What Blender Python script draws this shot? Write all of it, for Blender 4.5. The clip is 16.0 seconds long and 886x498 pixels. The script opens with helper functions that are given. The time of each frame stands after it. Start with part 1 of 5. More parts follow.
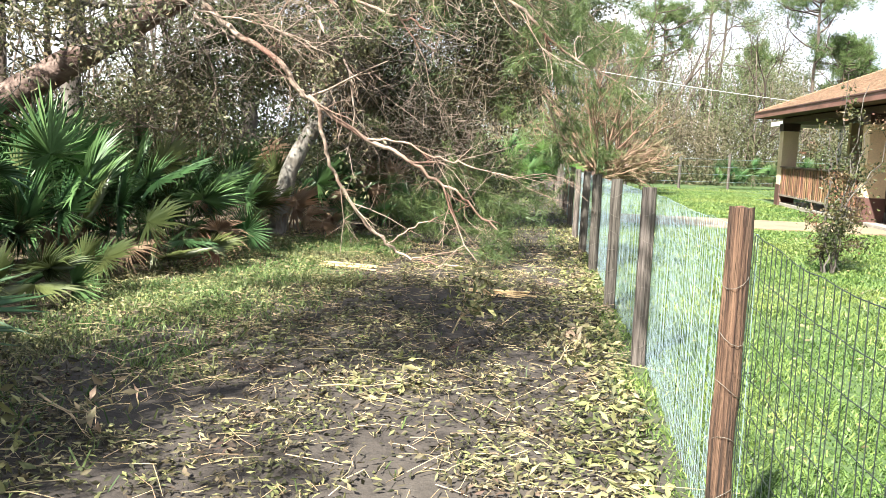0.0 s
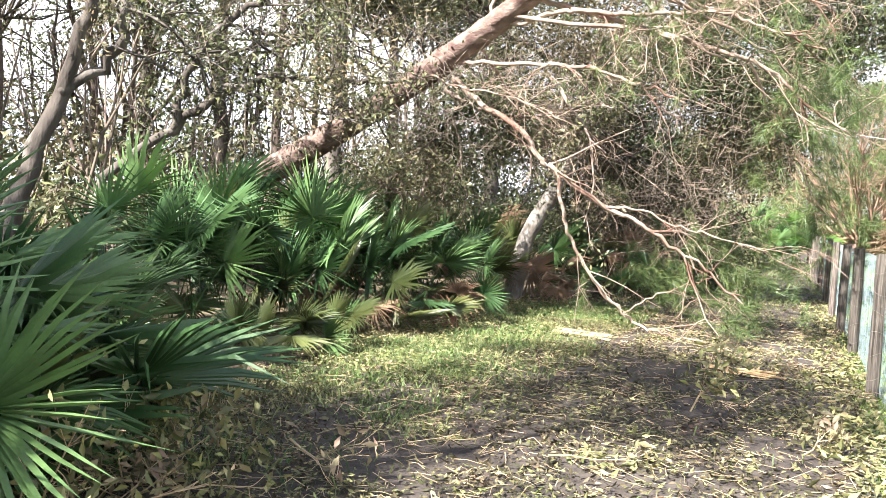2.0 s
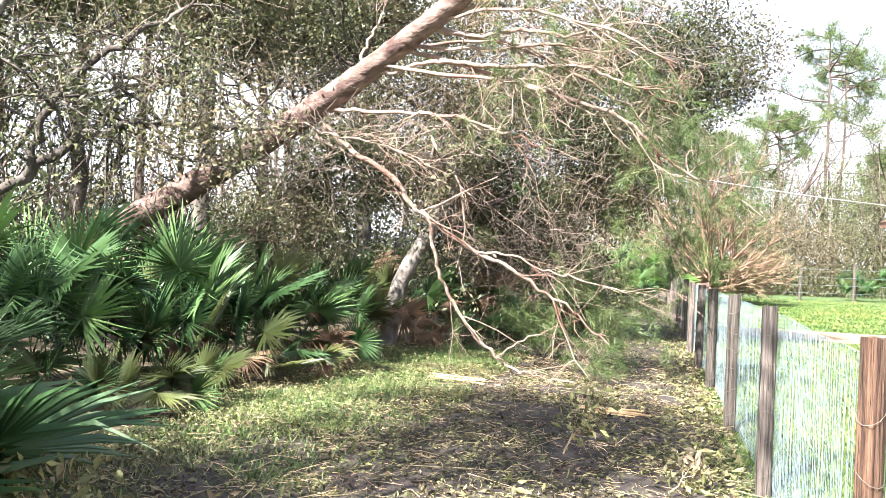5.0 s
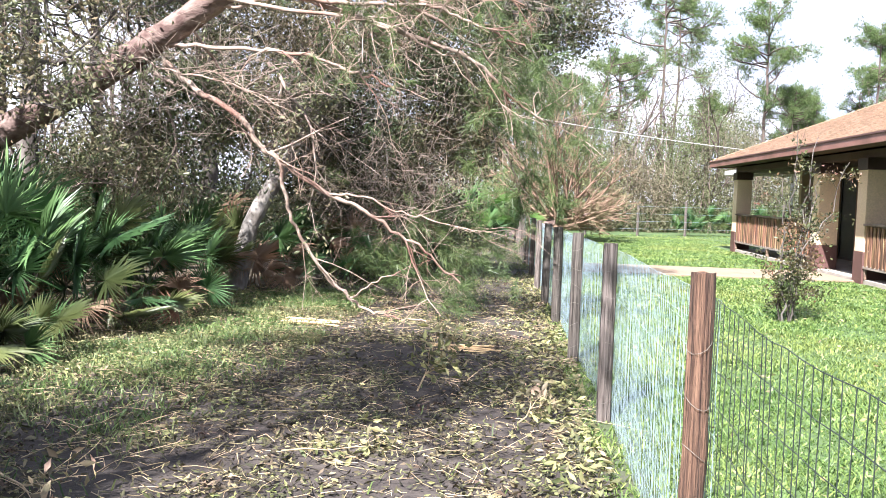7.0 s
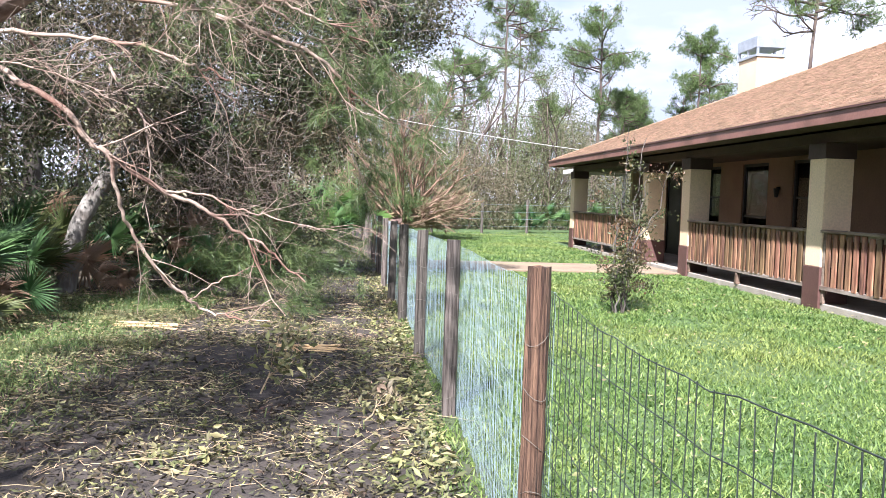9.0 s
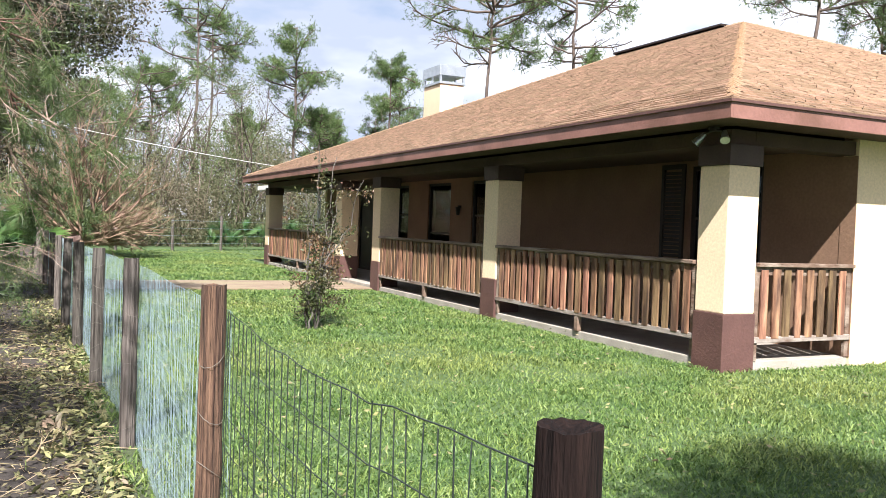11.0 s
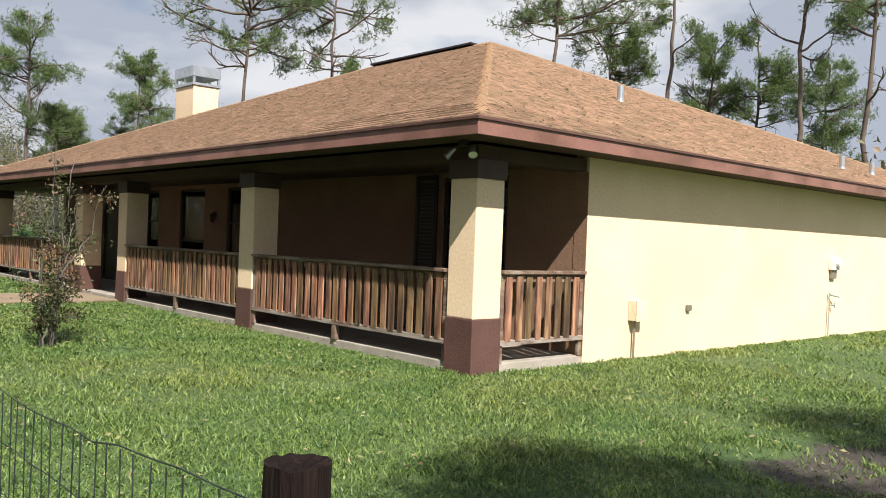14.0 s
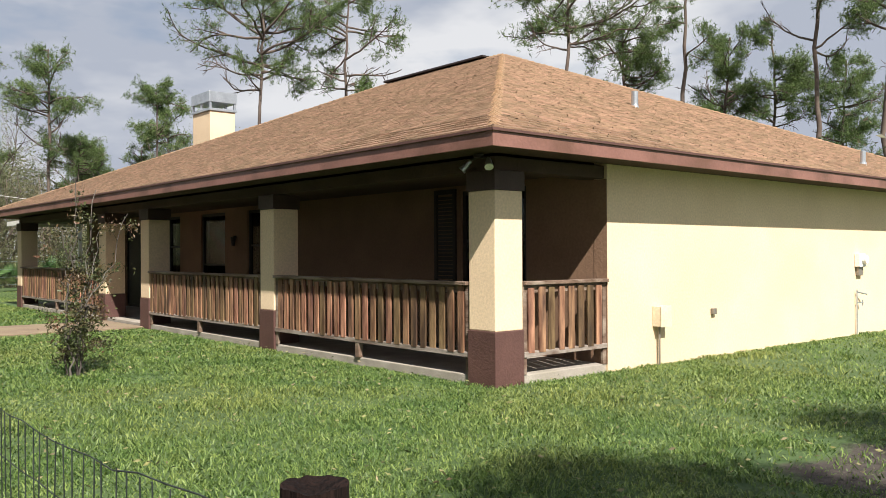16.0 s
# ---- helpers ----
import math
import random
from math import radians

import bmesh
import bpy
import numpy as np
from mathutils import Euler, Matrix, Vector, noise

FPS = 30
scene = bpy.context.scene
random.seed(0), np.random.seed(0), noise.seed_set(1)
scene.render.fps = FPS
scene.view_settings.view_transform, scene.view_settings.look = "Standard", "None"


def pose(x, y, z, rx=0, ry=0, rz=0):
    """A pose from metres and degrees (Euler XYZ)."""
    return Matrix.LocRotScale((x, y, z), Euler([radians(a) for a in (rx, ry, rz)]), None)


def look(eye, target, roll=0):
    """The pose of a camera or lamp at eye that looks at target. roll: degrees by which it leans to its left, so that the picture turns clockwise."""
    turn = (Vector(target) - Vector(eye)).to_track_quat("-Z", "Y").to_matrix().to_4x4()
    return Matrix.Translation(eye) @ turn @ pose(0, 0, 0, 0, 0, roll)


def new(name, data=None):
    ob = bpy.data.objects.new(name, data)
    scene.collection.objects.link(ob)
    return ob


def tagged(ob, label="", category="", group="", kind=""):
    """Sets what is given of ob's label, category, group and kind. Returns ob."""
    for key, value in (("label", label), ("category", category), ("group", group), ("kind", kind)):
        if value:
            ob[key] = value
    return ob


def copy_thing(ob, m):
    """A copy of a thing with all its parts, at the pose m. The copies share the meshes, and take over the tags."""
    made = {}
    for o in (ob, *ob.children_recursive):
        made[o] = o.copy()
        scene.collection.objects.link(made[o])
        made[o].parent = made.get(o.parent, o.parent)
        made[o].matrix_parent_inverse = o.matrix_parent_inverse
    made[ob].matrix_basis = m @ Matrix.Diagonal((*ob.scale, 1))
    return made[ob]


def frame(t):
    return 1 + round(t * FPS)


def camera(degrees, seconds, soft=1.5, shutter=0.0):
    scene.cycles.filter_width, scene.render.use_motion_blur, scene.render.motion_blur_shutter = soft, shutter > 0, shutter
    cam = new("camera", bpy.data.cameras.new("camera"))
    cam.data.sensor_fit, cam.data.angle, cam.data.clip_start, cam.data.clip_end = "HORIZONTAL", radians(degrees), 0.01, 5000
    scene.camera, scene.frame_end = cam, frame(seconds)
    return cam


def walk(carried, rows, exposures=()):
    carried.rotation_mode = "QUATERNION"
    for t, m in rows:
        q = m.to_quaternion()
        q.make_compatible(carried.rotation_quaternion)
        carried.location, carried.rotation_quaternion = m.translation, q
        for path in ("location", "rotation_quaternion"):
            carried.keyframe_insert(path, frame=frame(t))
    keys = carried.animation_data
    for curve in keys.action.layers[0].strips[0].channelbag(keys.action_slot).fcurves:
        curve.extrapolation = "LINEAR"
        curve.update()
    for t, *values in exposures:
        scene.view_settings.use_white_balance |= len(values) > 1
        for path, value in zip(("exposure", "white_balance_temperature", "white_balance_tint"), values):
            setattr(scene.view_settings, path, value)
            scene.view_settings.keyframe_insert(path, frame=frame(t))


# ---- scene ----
cam = camera(55.41, 16.0, soft=0.85)
PATH = [
    (0, (-6.389, -6.516, 1.351), (-6.6438, -4.5479, 1.1061), 2.26),
    (0.5, (-6.398, -6.523, 1.359), (-6.7944, -4.5728, 1.1613), 1.75),
    (1, (-6.402, -6.530, 1.367), (-6.9323, -4.6086, 1.2031), 1.80),
    (1.5, (-6.384, -6.537, 1.366), (-7.0710, -4.6633, 1.2355), 1.46),
    (2, (-6.395, -6.528, 1.365), (-7.1900, -4.6960, 1.2490), 2.95),
    (2.5, (-6.402, -6.528, 1.374), (-7.1941, -4.6923, 1.3191), 2.56),
    (3, (-6.403, -6.538, 1.381), (-7.1852, -4.6978, 1.3574), 3.01),
    (3.5, (-6.402, -6.534, 1.387), (-7.1753, -4.6895, 1.3672), 3.28),
    (4, (-6.400, -6.526, 1.391), (-7.0196, -4.6239, 1.3980), 3.51),
    (4.2, (-6.399, -6.525, 1.393), (-6.9922, -4.6154, 1.4169), 3.21),
    (6.3, (-6.413, -6.523, 1.413), (-6.7315, -4.5514, 1.3118), 2.11),
    (6.5, (-6.410, -6.521, 1.413), (-6.6870, -4.5437, 1.2994), 2.07),
    (7, (-6.404, -6.511, 1.412), (-6.5742, -4.5224, 1.2838), 1.79),
    (7.5, (-6.400, -6.497, 1.409), (-6.4958, -4.5040, 1.2657), 1.82),
    (8, (-6.394, -6.488, 1.407), (-6.3908, -4.4935, 1.2617), 2.11),
    (8.2, (-6.391, -6.487, 1.407), (-6.3606, -4.4919, 1.2662), 2.00),
    (10.3, (-6.342, -6.459, 1.401), (-5.7119, -4.5623, 1.3238), 2.11),
    (10.5, (-6.332, -6.462, 1.402), (-5.6216, -4.5946, 1.3243), 2.18),
    (11, (-6.315, -6.482, 1.407), (-5.4480, -4.6807, 1.3492), 2.05),
    (11.5, (-6.311, -6.510, 1.415), (-5.3166, -4.7751, 1.3774), 2.51),
    (12, (-6.306, -6.529, 1.422), (-5.2145, -4.8537, 1.3986), 2.43),
    (12.5, (-6.294, -6.525, 1.426), (-5.1091, -4.9142, 1.4101), 1.50),
    (13, (-6.290, -6.523, 1.433), (-5.0433, -4.9607, 1.3766), 1.50),
    (13.5, (-6.290, -6.513, 1.439), (-4.9976, -4.9869, 1.4348), 1.34),
    (14, (-6.287, -6.503, 1.441), (-4.9527, -5.0139, 1.4193), 2.18),
    (14.5, (-6.289, -6.502, 1.446), (-4.9631, -5.0044, 1.4303), 1.71),
    (15, (-6.283, -6.493, 1.443), (-4.9919, -4.9664, 1.4232), 1.14),
    (15.5, (-6.273, -6.498, 1.444), (-4.9487, -4.9990, 1.4608), 0.68),
    (16, (-6.268, -6.501, 1.440), (-4.9708, -4.9782, 1.4503), -0.28),
]

rows = []
for t, eye, target, roll in PATH:
    rows.append((t, look(eye, target, roll)))
EXPOSURES = [(0, 2.15, 6250, 7), (2, 2.55, 6200, 13), (4, 2.7, 6150, 14), (6.5, 2.32, 5900, 16), (8, 2.05, 5650, 18), (10.5, 1.6, 5850, 14), (12, 1.4, 6100, 11), (13.5, 0.95, 6250, 11), (16, 0.88, 6350, 11)]
walk(cam, rows, EXPOSURES)

# ---- light ----
SUN_WAY = Vector((0.37, 0.88, -1.0)).normalized()
sun = new("sun", bpy.data.lights.new("sun", "SUN"))
sun.data.energy, sun.data.angle, sun.data.color = 5.0, radians(0.6), (1.0, 0.93, 0.82)
sun.rotation_euler = SUN_WAY.to_track_quat("-Z", "Y").to_euler()

world = bpy.data.worlds.new("sky")
scene.world = world
world.use_nodes = True
wn, wl = world.node_tree.nodes, world.node_tree.links
wn.clear()
sky = wn.new("ShaderNodeTexSky")
sky.sky_type, sky.sun_disc = "NISHITA", False
sky.sun_elevation, sky.sun_rotation = math.asin(-SUN_WAY.z), math.atan2(-SUN_WAY.x, -SUN_WAY.y)
sky.air_density, sky.dust_density = 1.0, 1.0
wtc = wn.new("ShaderNodeTexCoord")
wmap = wn.new("ShaderNodeMapping")
wmap.inputs["Scale"].default_value = (1.0, 1.0, 2.6)
wmap.inputs["Location"].default_value = (0.4, 0.1, 0.3)
cloud = wn.new("ShaderNodeTexNoise")
cloud.inputs["Scale"].default_value, cloud.inputs["Detail"].default_value, cloud.inputs["Roughness"].default_value = 2.1, 6, 0.55
ramp = wn.new("ShaderNodeValToRGB")
ramp.color_ramp.elements[0].position, ramp.color_ramp.elements[1].position = 0.36, 0.50
shade = wn.new("ShaderNodeTexNoise")
shade.inputs["Scale"].default_value, shade.inputs["Detail"].default_value = 3.3, 5
sramp = wn.new("ShaderNodeValToRGB")
sramp.color_ramp.elements[0].position, sramp.color_ramp.elements[0].color = 0.42, (38.0, 41.0, 47.0, 1)
sramp.color_ramp.elements[1].position, sramp.color_ramp.elements[1].color = 0.58, (66.0, 66.2, 66.6, 1)
wmix = wn.new("ShaderNodeMix")
wmix.data_type = "RGBA"
wbg, wout = wn.new("ShaderNodeBackground"), wn.new("ShaderNodeOutputWorld")
wbg.inputs["Strength"].default_value = 0.0066
wl.new(wtc.outputs["Generated"], wmap.inputs["Vector"])
wl.new(wmap.outputs["Vector"], cloud.inputs["Vector"])
wl.new(wmap.outputs["Vector"], shade.inputs["Vector"])
# clouds stand closer together towards the horizon
wsep, wlow, wsum = wn.new("ShaderNodeSeparateXYZ"), wn.new("ShaderNodeMapRange"), wn.new("ShaderNodeMath")
wsum.operation = "ADD"
wlow.inputs["From Min"].default_value, wlow.inputs["From Max"].default_value = 0.12, 0.7
wlow.inputs["To Min"].default_value, wlow.inputs["To Max"].default_value = 0.15, -0.12
wl.new(wtc.outputs["Generated"], wsep.inputs["Vector"])
wl.new(wsep.outputs["Z"], wlow.inputs["Value"])
wl.new(cloud.outputs["Fac"], wsum.inputs[0])
wl.new(wlow.outputs["Result"], wsum.inputs[1])
wl.new(wsum.outputs["Value"], ramp.inputs["Fac"])
wl.new(shade.outputs["Fac"], sramp.inputs["Fac"])
wl.new(ramp.outputs["Color"], wmix.inputs["Factor"])
clear = wn.new("ShaderNodeVectorMath")
clear.operation = "SCALE"
clear.inputs["Scale"].default_value = 7.0
wl.new(sky.outputs["Color"], clear.inputs[0])
wl.new(clear.outputs["Vector"], wmix.inputs["A"])
wl.new(sramp.outputs["Color"], wmix.inputs["B"])
wl.new(wmix.outputs["Result"], wbg.inputs["Color"])
wl.new(wbg.outputs["Background"], wout.inputs["Surface"])


# ---- materials ----
def mat(name, c1, c2, scale=4.0, rough=0.75, bump=0.2, bscale=60.0, metal=0.0, island=0.0, per_object=0.0, stretch=(1, 1, 1), through_light=0.0, spec=0.4, stain=None, stain_scale=0.7):
    m = bpy.data.materials.new(name)
    m.use_nodes = True
    n, l = m.node_tree.nodes, m.node_tree.links
    bsdf, out = n["Principled BSDF"], n["Material Output"]
    tc, mp = n.new("ShaderNodeTexCoord"), n.new("ShaderNodeMapping")
    mp.inputs["Scale"].default_value = stretch
    l.new(tc.outputs["Object"], mp.inputs["Vector"])
    big, fine = n.new("ShaderNodeTexNoise"), n.new("ShaderNodeTexNoise")
    big.inputs["Scale"].default_value, big.inputs["Detail"].default_value = scale, 5
    fine.inputs["Scale"].default_value, fine.inputs["Detail"].default_value = bscale, 6
    l.new(mp.outputs["Vector"], big.inputs["Vector"])
    l.new(mp.outputs["Vector"], fine.inputs["Vector"])
    cr = n.new("ShaderNodeValToRGB")
    cr.color_ramp.elements[0].position, cr.color_ramp.elements[1].position = 0.33, 0.67
    cr.color_ramp.elements[0].color, cr.color_ramp.elements[1].color = (*c1, 1), (*c2, 1)
    l.new(big.outputs["Fac"], cr.inputs["Fac"])
    colour = cr.outputs["Color"]
    if stain:
        sn, sr, sm = n.new("ShaderNodeTexNoise"), n.new("ShaderNodeValToRGB"), n.new("ShaderNodeMix")
        sn.inputs["Scale"].default_value, sn.inputs["Detail"].default_value = stain_scale, 8
        sr.color_ramp.elements[0].position, sr.color_ramp.elements[1].position = 0.48, 0.66
        sm.data_type = "RGBA"
        sm.inputs["B"].default_value = (*stain, 1)
        l.new(mp.outputs["Vector"], sn.inputs["Vector"])
        l.new(sn.outputs["Fac"], sr.inputs["Fac"])
        l.new(sr.outputs["Color"], sm.inputs["Factor"])
        l.new(colour, sm.inputs["A"])
        colour = sm.outputs["Result"]
    hsv = n.new("ShaderNodeHueSaturation")
    val = n.new("ShaderNodeMapRange")
    val.inputs["To Min"].default_value, val.inputs["To Max"].default_value = 0.75, 1.25
    l.new(fine.outputs["Fac"], val.inputs["Value"])
    value = val.outputs["Result"]
    if island or per_object:
        src = n.new("ShaderNodeNewGeometry").outputs["Random Per Island"] if island else n.new("ShaderNodeObjectInfo").outputs["Random"]
        mr, mul = n.new("ShaderNodeMapRange"), n.new("ShaderNodeMath")
        amount = island or per_object
        mr.inputs["To Min"].default_value, mr.inputs["To Max"].default_value = 1 - amount, 1 + amount
        mul.operation = "MULTIPLY"
        l.new(src, mr.inputs["Value"])
        l.new(mr.outputs["Result"], mul.inputs[0])
        l.new(value, mul.inputs[1])
        value = mul.outputs["Value"]
        hr = n.new("ShaderNodeMapRange")
        hr.inputs["To Min"].default_value, hr.inputs["To Max"].default_value = 0.5 + 0.05 * amount, 0.5 - 0.05 * amount
        l.new(src, hr.inputs["Value"])
        l.new(hr.outputs["Result"], hsv.inputs["Hue"])
    l.new(value, hsv.inputs["Value"])
    l.new(colour, hsv.inputs["Color"])
    l.new(hsv.outputs["Color"], bsdf.inputs["Base Color"])
    bsdf.inputs["Roughness"].default_value, bsdf.inputs["Metallic"].default_value = rough, metal
    bsdf.inputs["Specular IOR Level"].default_value = spec
    if bump:
        bp = n.new("ShaderNodeBump")
        bp.inputs["Strength"].default_value, bp.inputs["Distance"].default_value = bump, 0.02
        l.new(fine.outputs["Fac"], bp.inputs["Height"])
        l.new(bp.outputs["Normal"], bsdf.inputs["Normal"])
    if through_light:
        tr, mx = n.new("ShaderNodeBsdfTranslucent"), n.new("ShaderNodeMixShader")
        mx.inputs["Fac"].default_value = through_light
        l.new(hsv.outputs["Color"], tr.inputs["Color"])
        l.new(bsdf.outputs["BSDF"], mx.inputs[1])
        l.new(tr.outputs["BSDF"], mx.inputs[2])
        l.new(mx.outputs["Shader"], out.inputs["Surface"])
    return m


M_STUCCO = mat("cream_stucco", (0.73, 0.56, 0.375), (0.78, 0.61, 0.415), 1.3, 0.9, 0.13, 34, stain=(0.70, 0.535, 0.355), stain_scale=0.5)
# tan stucco with the shade under the porch roof darkened into the colour
M_PORCHWALL = mat("shade_darkened_stucco", (0.215, 0.13, 0.082), (0.26, 0.16, 0.102), 1.3, 0.9, 0.22, 28, stain=(0.19, 0.112, 0.072), stain_scale=0.5)
M_BAND = mat("brown_paint", (0.085, 0.042, 0.036), (0.11, 0.055, 0.046), 3, 0.6, 0.3, 40)
M_CAP = mat("dark_brown_paint", (0.045, 0.025, 0.02), (0.06, 0.034, 0.027), 3, 0.6, 0.2, 40)
M_FASCIA = mat("fascia_paint", (0.20, 0.098, 0.078), (0.25, 0.125, 0.10), 2, 0.5, 0.15, 30, stretch=(1, 1, 1), stain=(0.14, 0.07, 0.05), stain_scale=1.3)
# brown soffit paint, darkened further to deepen the shade below the eaves
M_SOFFIT = mat("shade_darkened_soffit_brown", (0.055, 0.031, 0.021), (0.075, 0.043, 0.029), 1.5, 0.8, 0.2, 30)
M_SHINGLE = mat("brown_shingle", (0.17, 0.106, 0.066), (0.28, 0.178, 0.112), 5, 0.95, 0.6, 90, island=0.18)
M_SHINGLE_PART = mat("brown_shingle_piece", (0.17, 0.106, 0.066), (0.28, 0.178, 0.112), 5, 0.95, 0.6, 90, per_object=0.18)
M_HIP = mat("hip_cap_shingle", (0.26, 0.165, 0.095), (0.33, 0.215, 0.125), 9, 0.95, 0.5, 130, island=0.14)
M_CONCRETE = mat("concrete", (0.28, 0.25, 0.215), (0.40, 0.36, 0.31), 3, 0.9, 0.4, 60, stain=(0.30, 0.27, 0.22), stain_scale=1.8)
M_WALK = mat("walkway_concrete", (0.20, 0.148, 0.10), (0.27, 0.205, 0.145), 2, 0.9, 0.4, 60, stain=(0.24, 0.2, 0.12), stain_scale=1.0)
M_SLAT = mat("weathered_slat", (0.10, 0.043, 0.023), (0.38, 0.222, 0.122), 2.2, 0.8, 0.5, 22, per_object=0.42, stretch=(5, 5, 0.7), stain=(0.075, 0.04, 0.027), stain_scale=1.7)
M_RAIL = mat("weathered_rail", (0.10, 0.06, 0.04), (0.22, 0.15, 0.11), 2.0, 0.8, 0.5, 22, stretch=(3, 0.8, 5), stain=(0.30, 0.24, 0.19), stain_scale=1.2)
M_GREYRAIL = mat("grey_weathered_rail", (0.22, 0.18, 0.15), (0.36, 0.31, 0.27), 2.0, 0.85, 0.5, 22, stretch=(3, 0.8, 5), stain=(0.15, 0.10, 0.075), stain_scale=1.2)
M_GLASS = bpy.data.materials.new("window_glass")
M_GLASS.use_nodes = True
_g = M_GLASS.node_tree.nodes["Principled BSDF"]
# glass tinted dark so that the windows look unlit
_g.inputs["Base Color"].default_value, _g.inputs["Roughness"].default_value = (0.22, 0.24, 0.23, 1), 0.03
_g.inputs["Specular IOR Level"].default_value = 0.15
_g.inputs["Transmission Weight"].default_value, _g.inputs["IOR"].default_value = 1.0, 1.45
# near-black colour standing in for the darkness of unlit rooms
M_DARKROOM = mat("interior_painted_dark", (0.05, 0.045, 0.04), (0.07, 0.06, 0.055), 1, 0.9, 0.0)
M_SHUTTER = mat("dark_shutter_paint", (0.018, 0.012, 0.010), (0.028, 0.019, 0.016), 3, 0.5, 0.2, 40)
M_METAL = mat("galvanised_metal", (0.50, 0.53, 0.56), (0.62, 0.65, 0.68), 4, 0.35, 0.1, 40, metal=0.85)
M_WHITE = mat("white_enamel", (0.72, 0.70, 0.66), (0.80, 0.78, 0.74), 4, 0.4, 0.05, 40)
M_BOX = mat("beige_enamel", (0.60, 0.52, 0.38), (0.68, 0.59, 0.45), 4, 0.45, 0.05, 40)
M_PIPE = mat("grey_conduit", (0.20, 0.18, 0.15), (0.28, 0.25, 0.21), 6, 0.5, 0.1, 40, metal=0.4)
M_POST = mat("split_fence_post", (0.04, 0.019, 0.013), (0.25, 0.145, 0.092), 1.6, 0.85, 1.0, 4, stretch=(60, 60, 2.0), stain=(0.045, 0.028, 0.02), stain_scale=1.1, per_object=0.2)
M_POSTGREY = mat("grey_fence_post", (0.085, 0.07, 0.06), (0.22, 0.19, 0.165), 1.6, 0.9, 1.0, 4, stretch=(50, 50, 2.0), stain=(0.045, 0.036, 0.03), stain_scale=1.1, per_object=0.25)
M_STUMP = mat("dark_tarred_post", (0.005, 0.0032, 0.0028), (0.013, 0.007, 0.006), 2, 0.9, 0.8, 4, stretch=(40, 40, 3.0), stain=(0.02, 0.011, 0.009), stain_scale=0.9, spec=0.15)
M_WIRE = mat("dark_fence_wire", (0.02, 0.028, 0.025), (0.045, 0.055, 0.05), 20, 0.5, 0.0, metal=0.3)
M_WIREPALE = mat("galvanised_fence_wire", (0.24, 0.32, 0.36), (0.34, 0.43, 0.47), 20, 0.5, 0.0, metal=0.15)
M_GRASS = mat("grass_blades", (0.10, 0.178, 0.044), (0.18, 0.255, 0.072), 1.2, 0.5, 0.0, island=0.5, through_light=0.3, stain=(0.20, 0.25, 0.07), stain_scale=0.35)
M_VERGE = mat("weedy_verge_blades", (0.09, 0.155, 0.045), (0.17, 0.22, 0.08), 1.2, 0.5, 0.0, island=0.5, through_light=0.25, stain=(0.13, 0.12, 0.06), stain_scale=0.6)
M_LITTER = mat("fallen_leaves", (0.16, 0.18, 0.06), (0.265, 0.25, 0.115), 3, 0.6, 0.0, island=0.6, through_light=0.12, stain=(0.20, 0.155, 0.10), stain_scale=2.5)
M_DARKLITTER = mat("old_leaf_litter", (0.045, 0.048, 0.022), (0.11, 0.095, 0.05), 3, 0.7, 0.0, island=0.6, stain=(0.06, 0.04, 0.028), stain_scale=2.5)
M_STRAW = mat("dry_stalks", (0.33, 0.25, 0.14), (0.45, 0.36, 0.22), 3, 0.8, 0.0, island=0.4)
M_SPLINTER = mat("split_bare_wood", (0.55, 0.38, 0.20), (0.66, 0.48, 0.27), 6, 0.7, 0.3, 30, stretch=(1, 6, 6))
M_BARK = mat("grey_oak_bark", (0.18, 0.155, 0.13), (0.40, 0.36, 0.31), 5, 0.95, 0.9, 22, stretch=(1, 1, 0.4), stain=(0.075, 0.06, 0.05), stain_scale=2.5)
M_LICHEN = mat("lichened_oak_bark", (0.13, 0.118, 0.105), (0.30, 0.28, 0.25), 9, 0.95, 0.9, 22, stretch=(1, 1, 0.5), stain=(0.13, 0.11, 0.09), stain_scale=5)
M_SAPLEAF = mat("sapling_leaves", (0.045, 0.06, 0.022), (0.095, 0.10, 0.04), 3, 0.45, 0.0, island=0.5, through_light=0.2, stain=(0.12, 0.06, 0.035), stain_scale=3)
M_RUST = mat("rusty_frond", (0.20, 0.095, 0.06), (0.32, 0.17, 0.115), 4, 0.7, 0.1, 60, through_light=0.1)
M_DARKBARK = mat("dark_oak_bark", (0.05, 0.042, 0.036), (0.11, 0.095, 0.082), 5, 0.95, 0.9, 22, stretch=(1, 1, 0.4), stain=(0.20, 0.185, 0.165), stain_scale=2.5)
M_PINEBARK = mat("red_pine_bark", (0.115, 0.076, 0.065), (0.26, 0.19, 0.16), 7, 0.9, 1.0, 22, stretch=(0.6, 1, 1), stain=(0.085, 0.05, 0.042), stain_scale=8.0)
M_LIMB = mat("tan_pine_limb_bark", (0.24, 0.175, 0.135), (0.42, 0.33, 0.265), 5, 0.85, 0.6, 25, stain=(0.19, 0.105, 0.078), stain_scale=1.6)
M_REDLIMB = mat("orange_brown_limb_bark", (0.17, 0.105, 0.072), (0.32, 0.215, 0.155), 3, 0.85, 0.5, 25, stain=(0.23, 0.15, 0.105), stain_scale=1.0)
M_TWIG = mat("grey_twigs", (0.13, 0.10, 0.08), (0.27, 0.22, 0.175), 3, 0.9, 0.0, island=0.4)
M_OAKLEAF = mat("oak_leaves", (0.08, 0.108, 0.046), (0.155, 0.165, 0.085), 0.9, 0.42, 0.0, island=0.6, through_light=0.28, stain=(0.17, 0.135, 0.08), stain_scale=0.8)
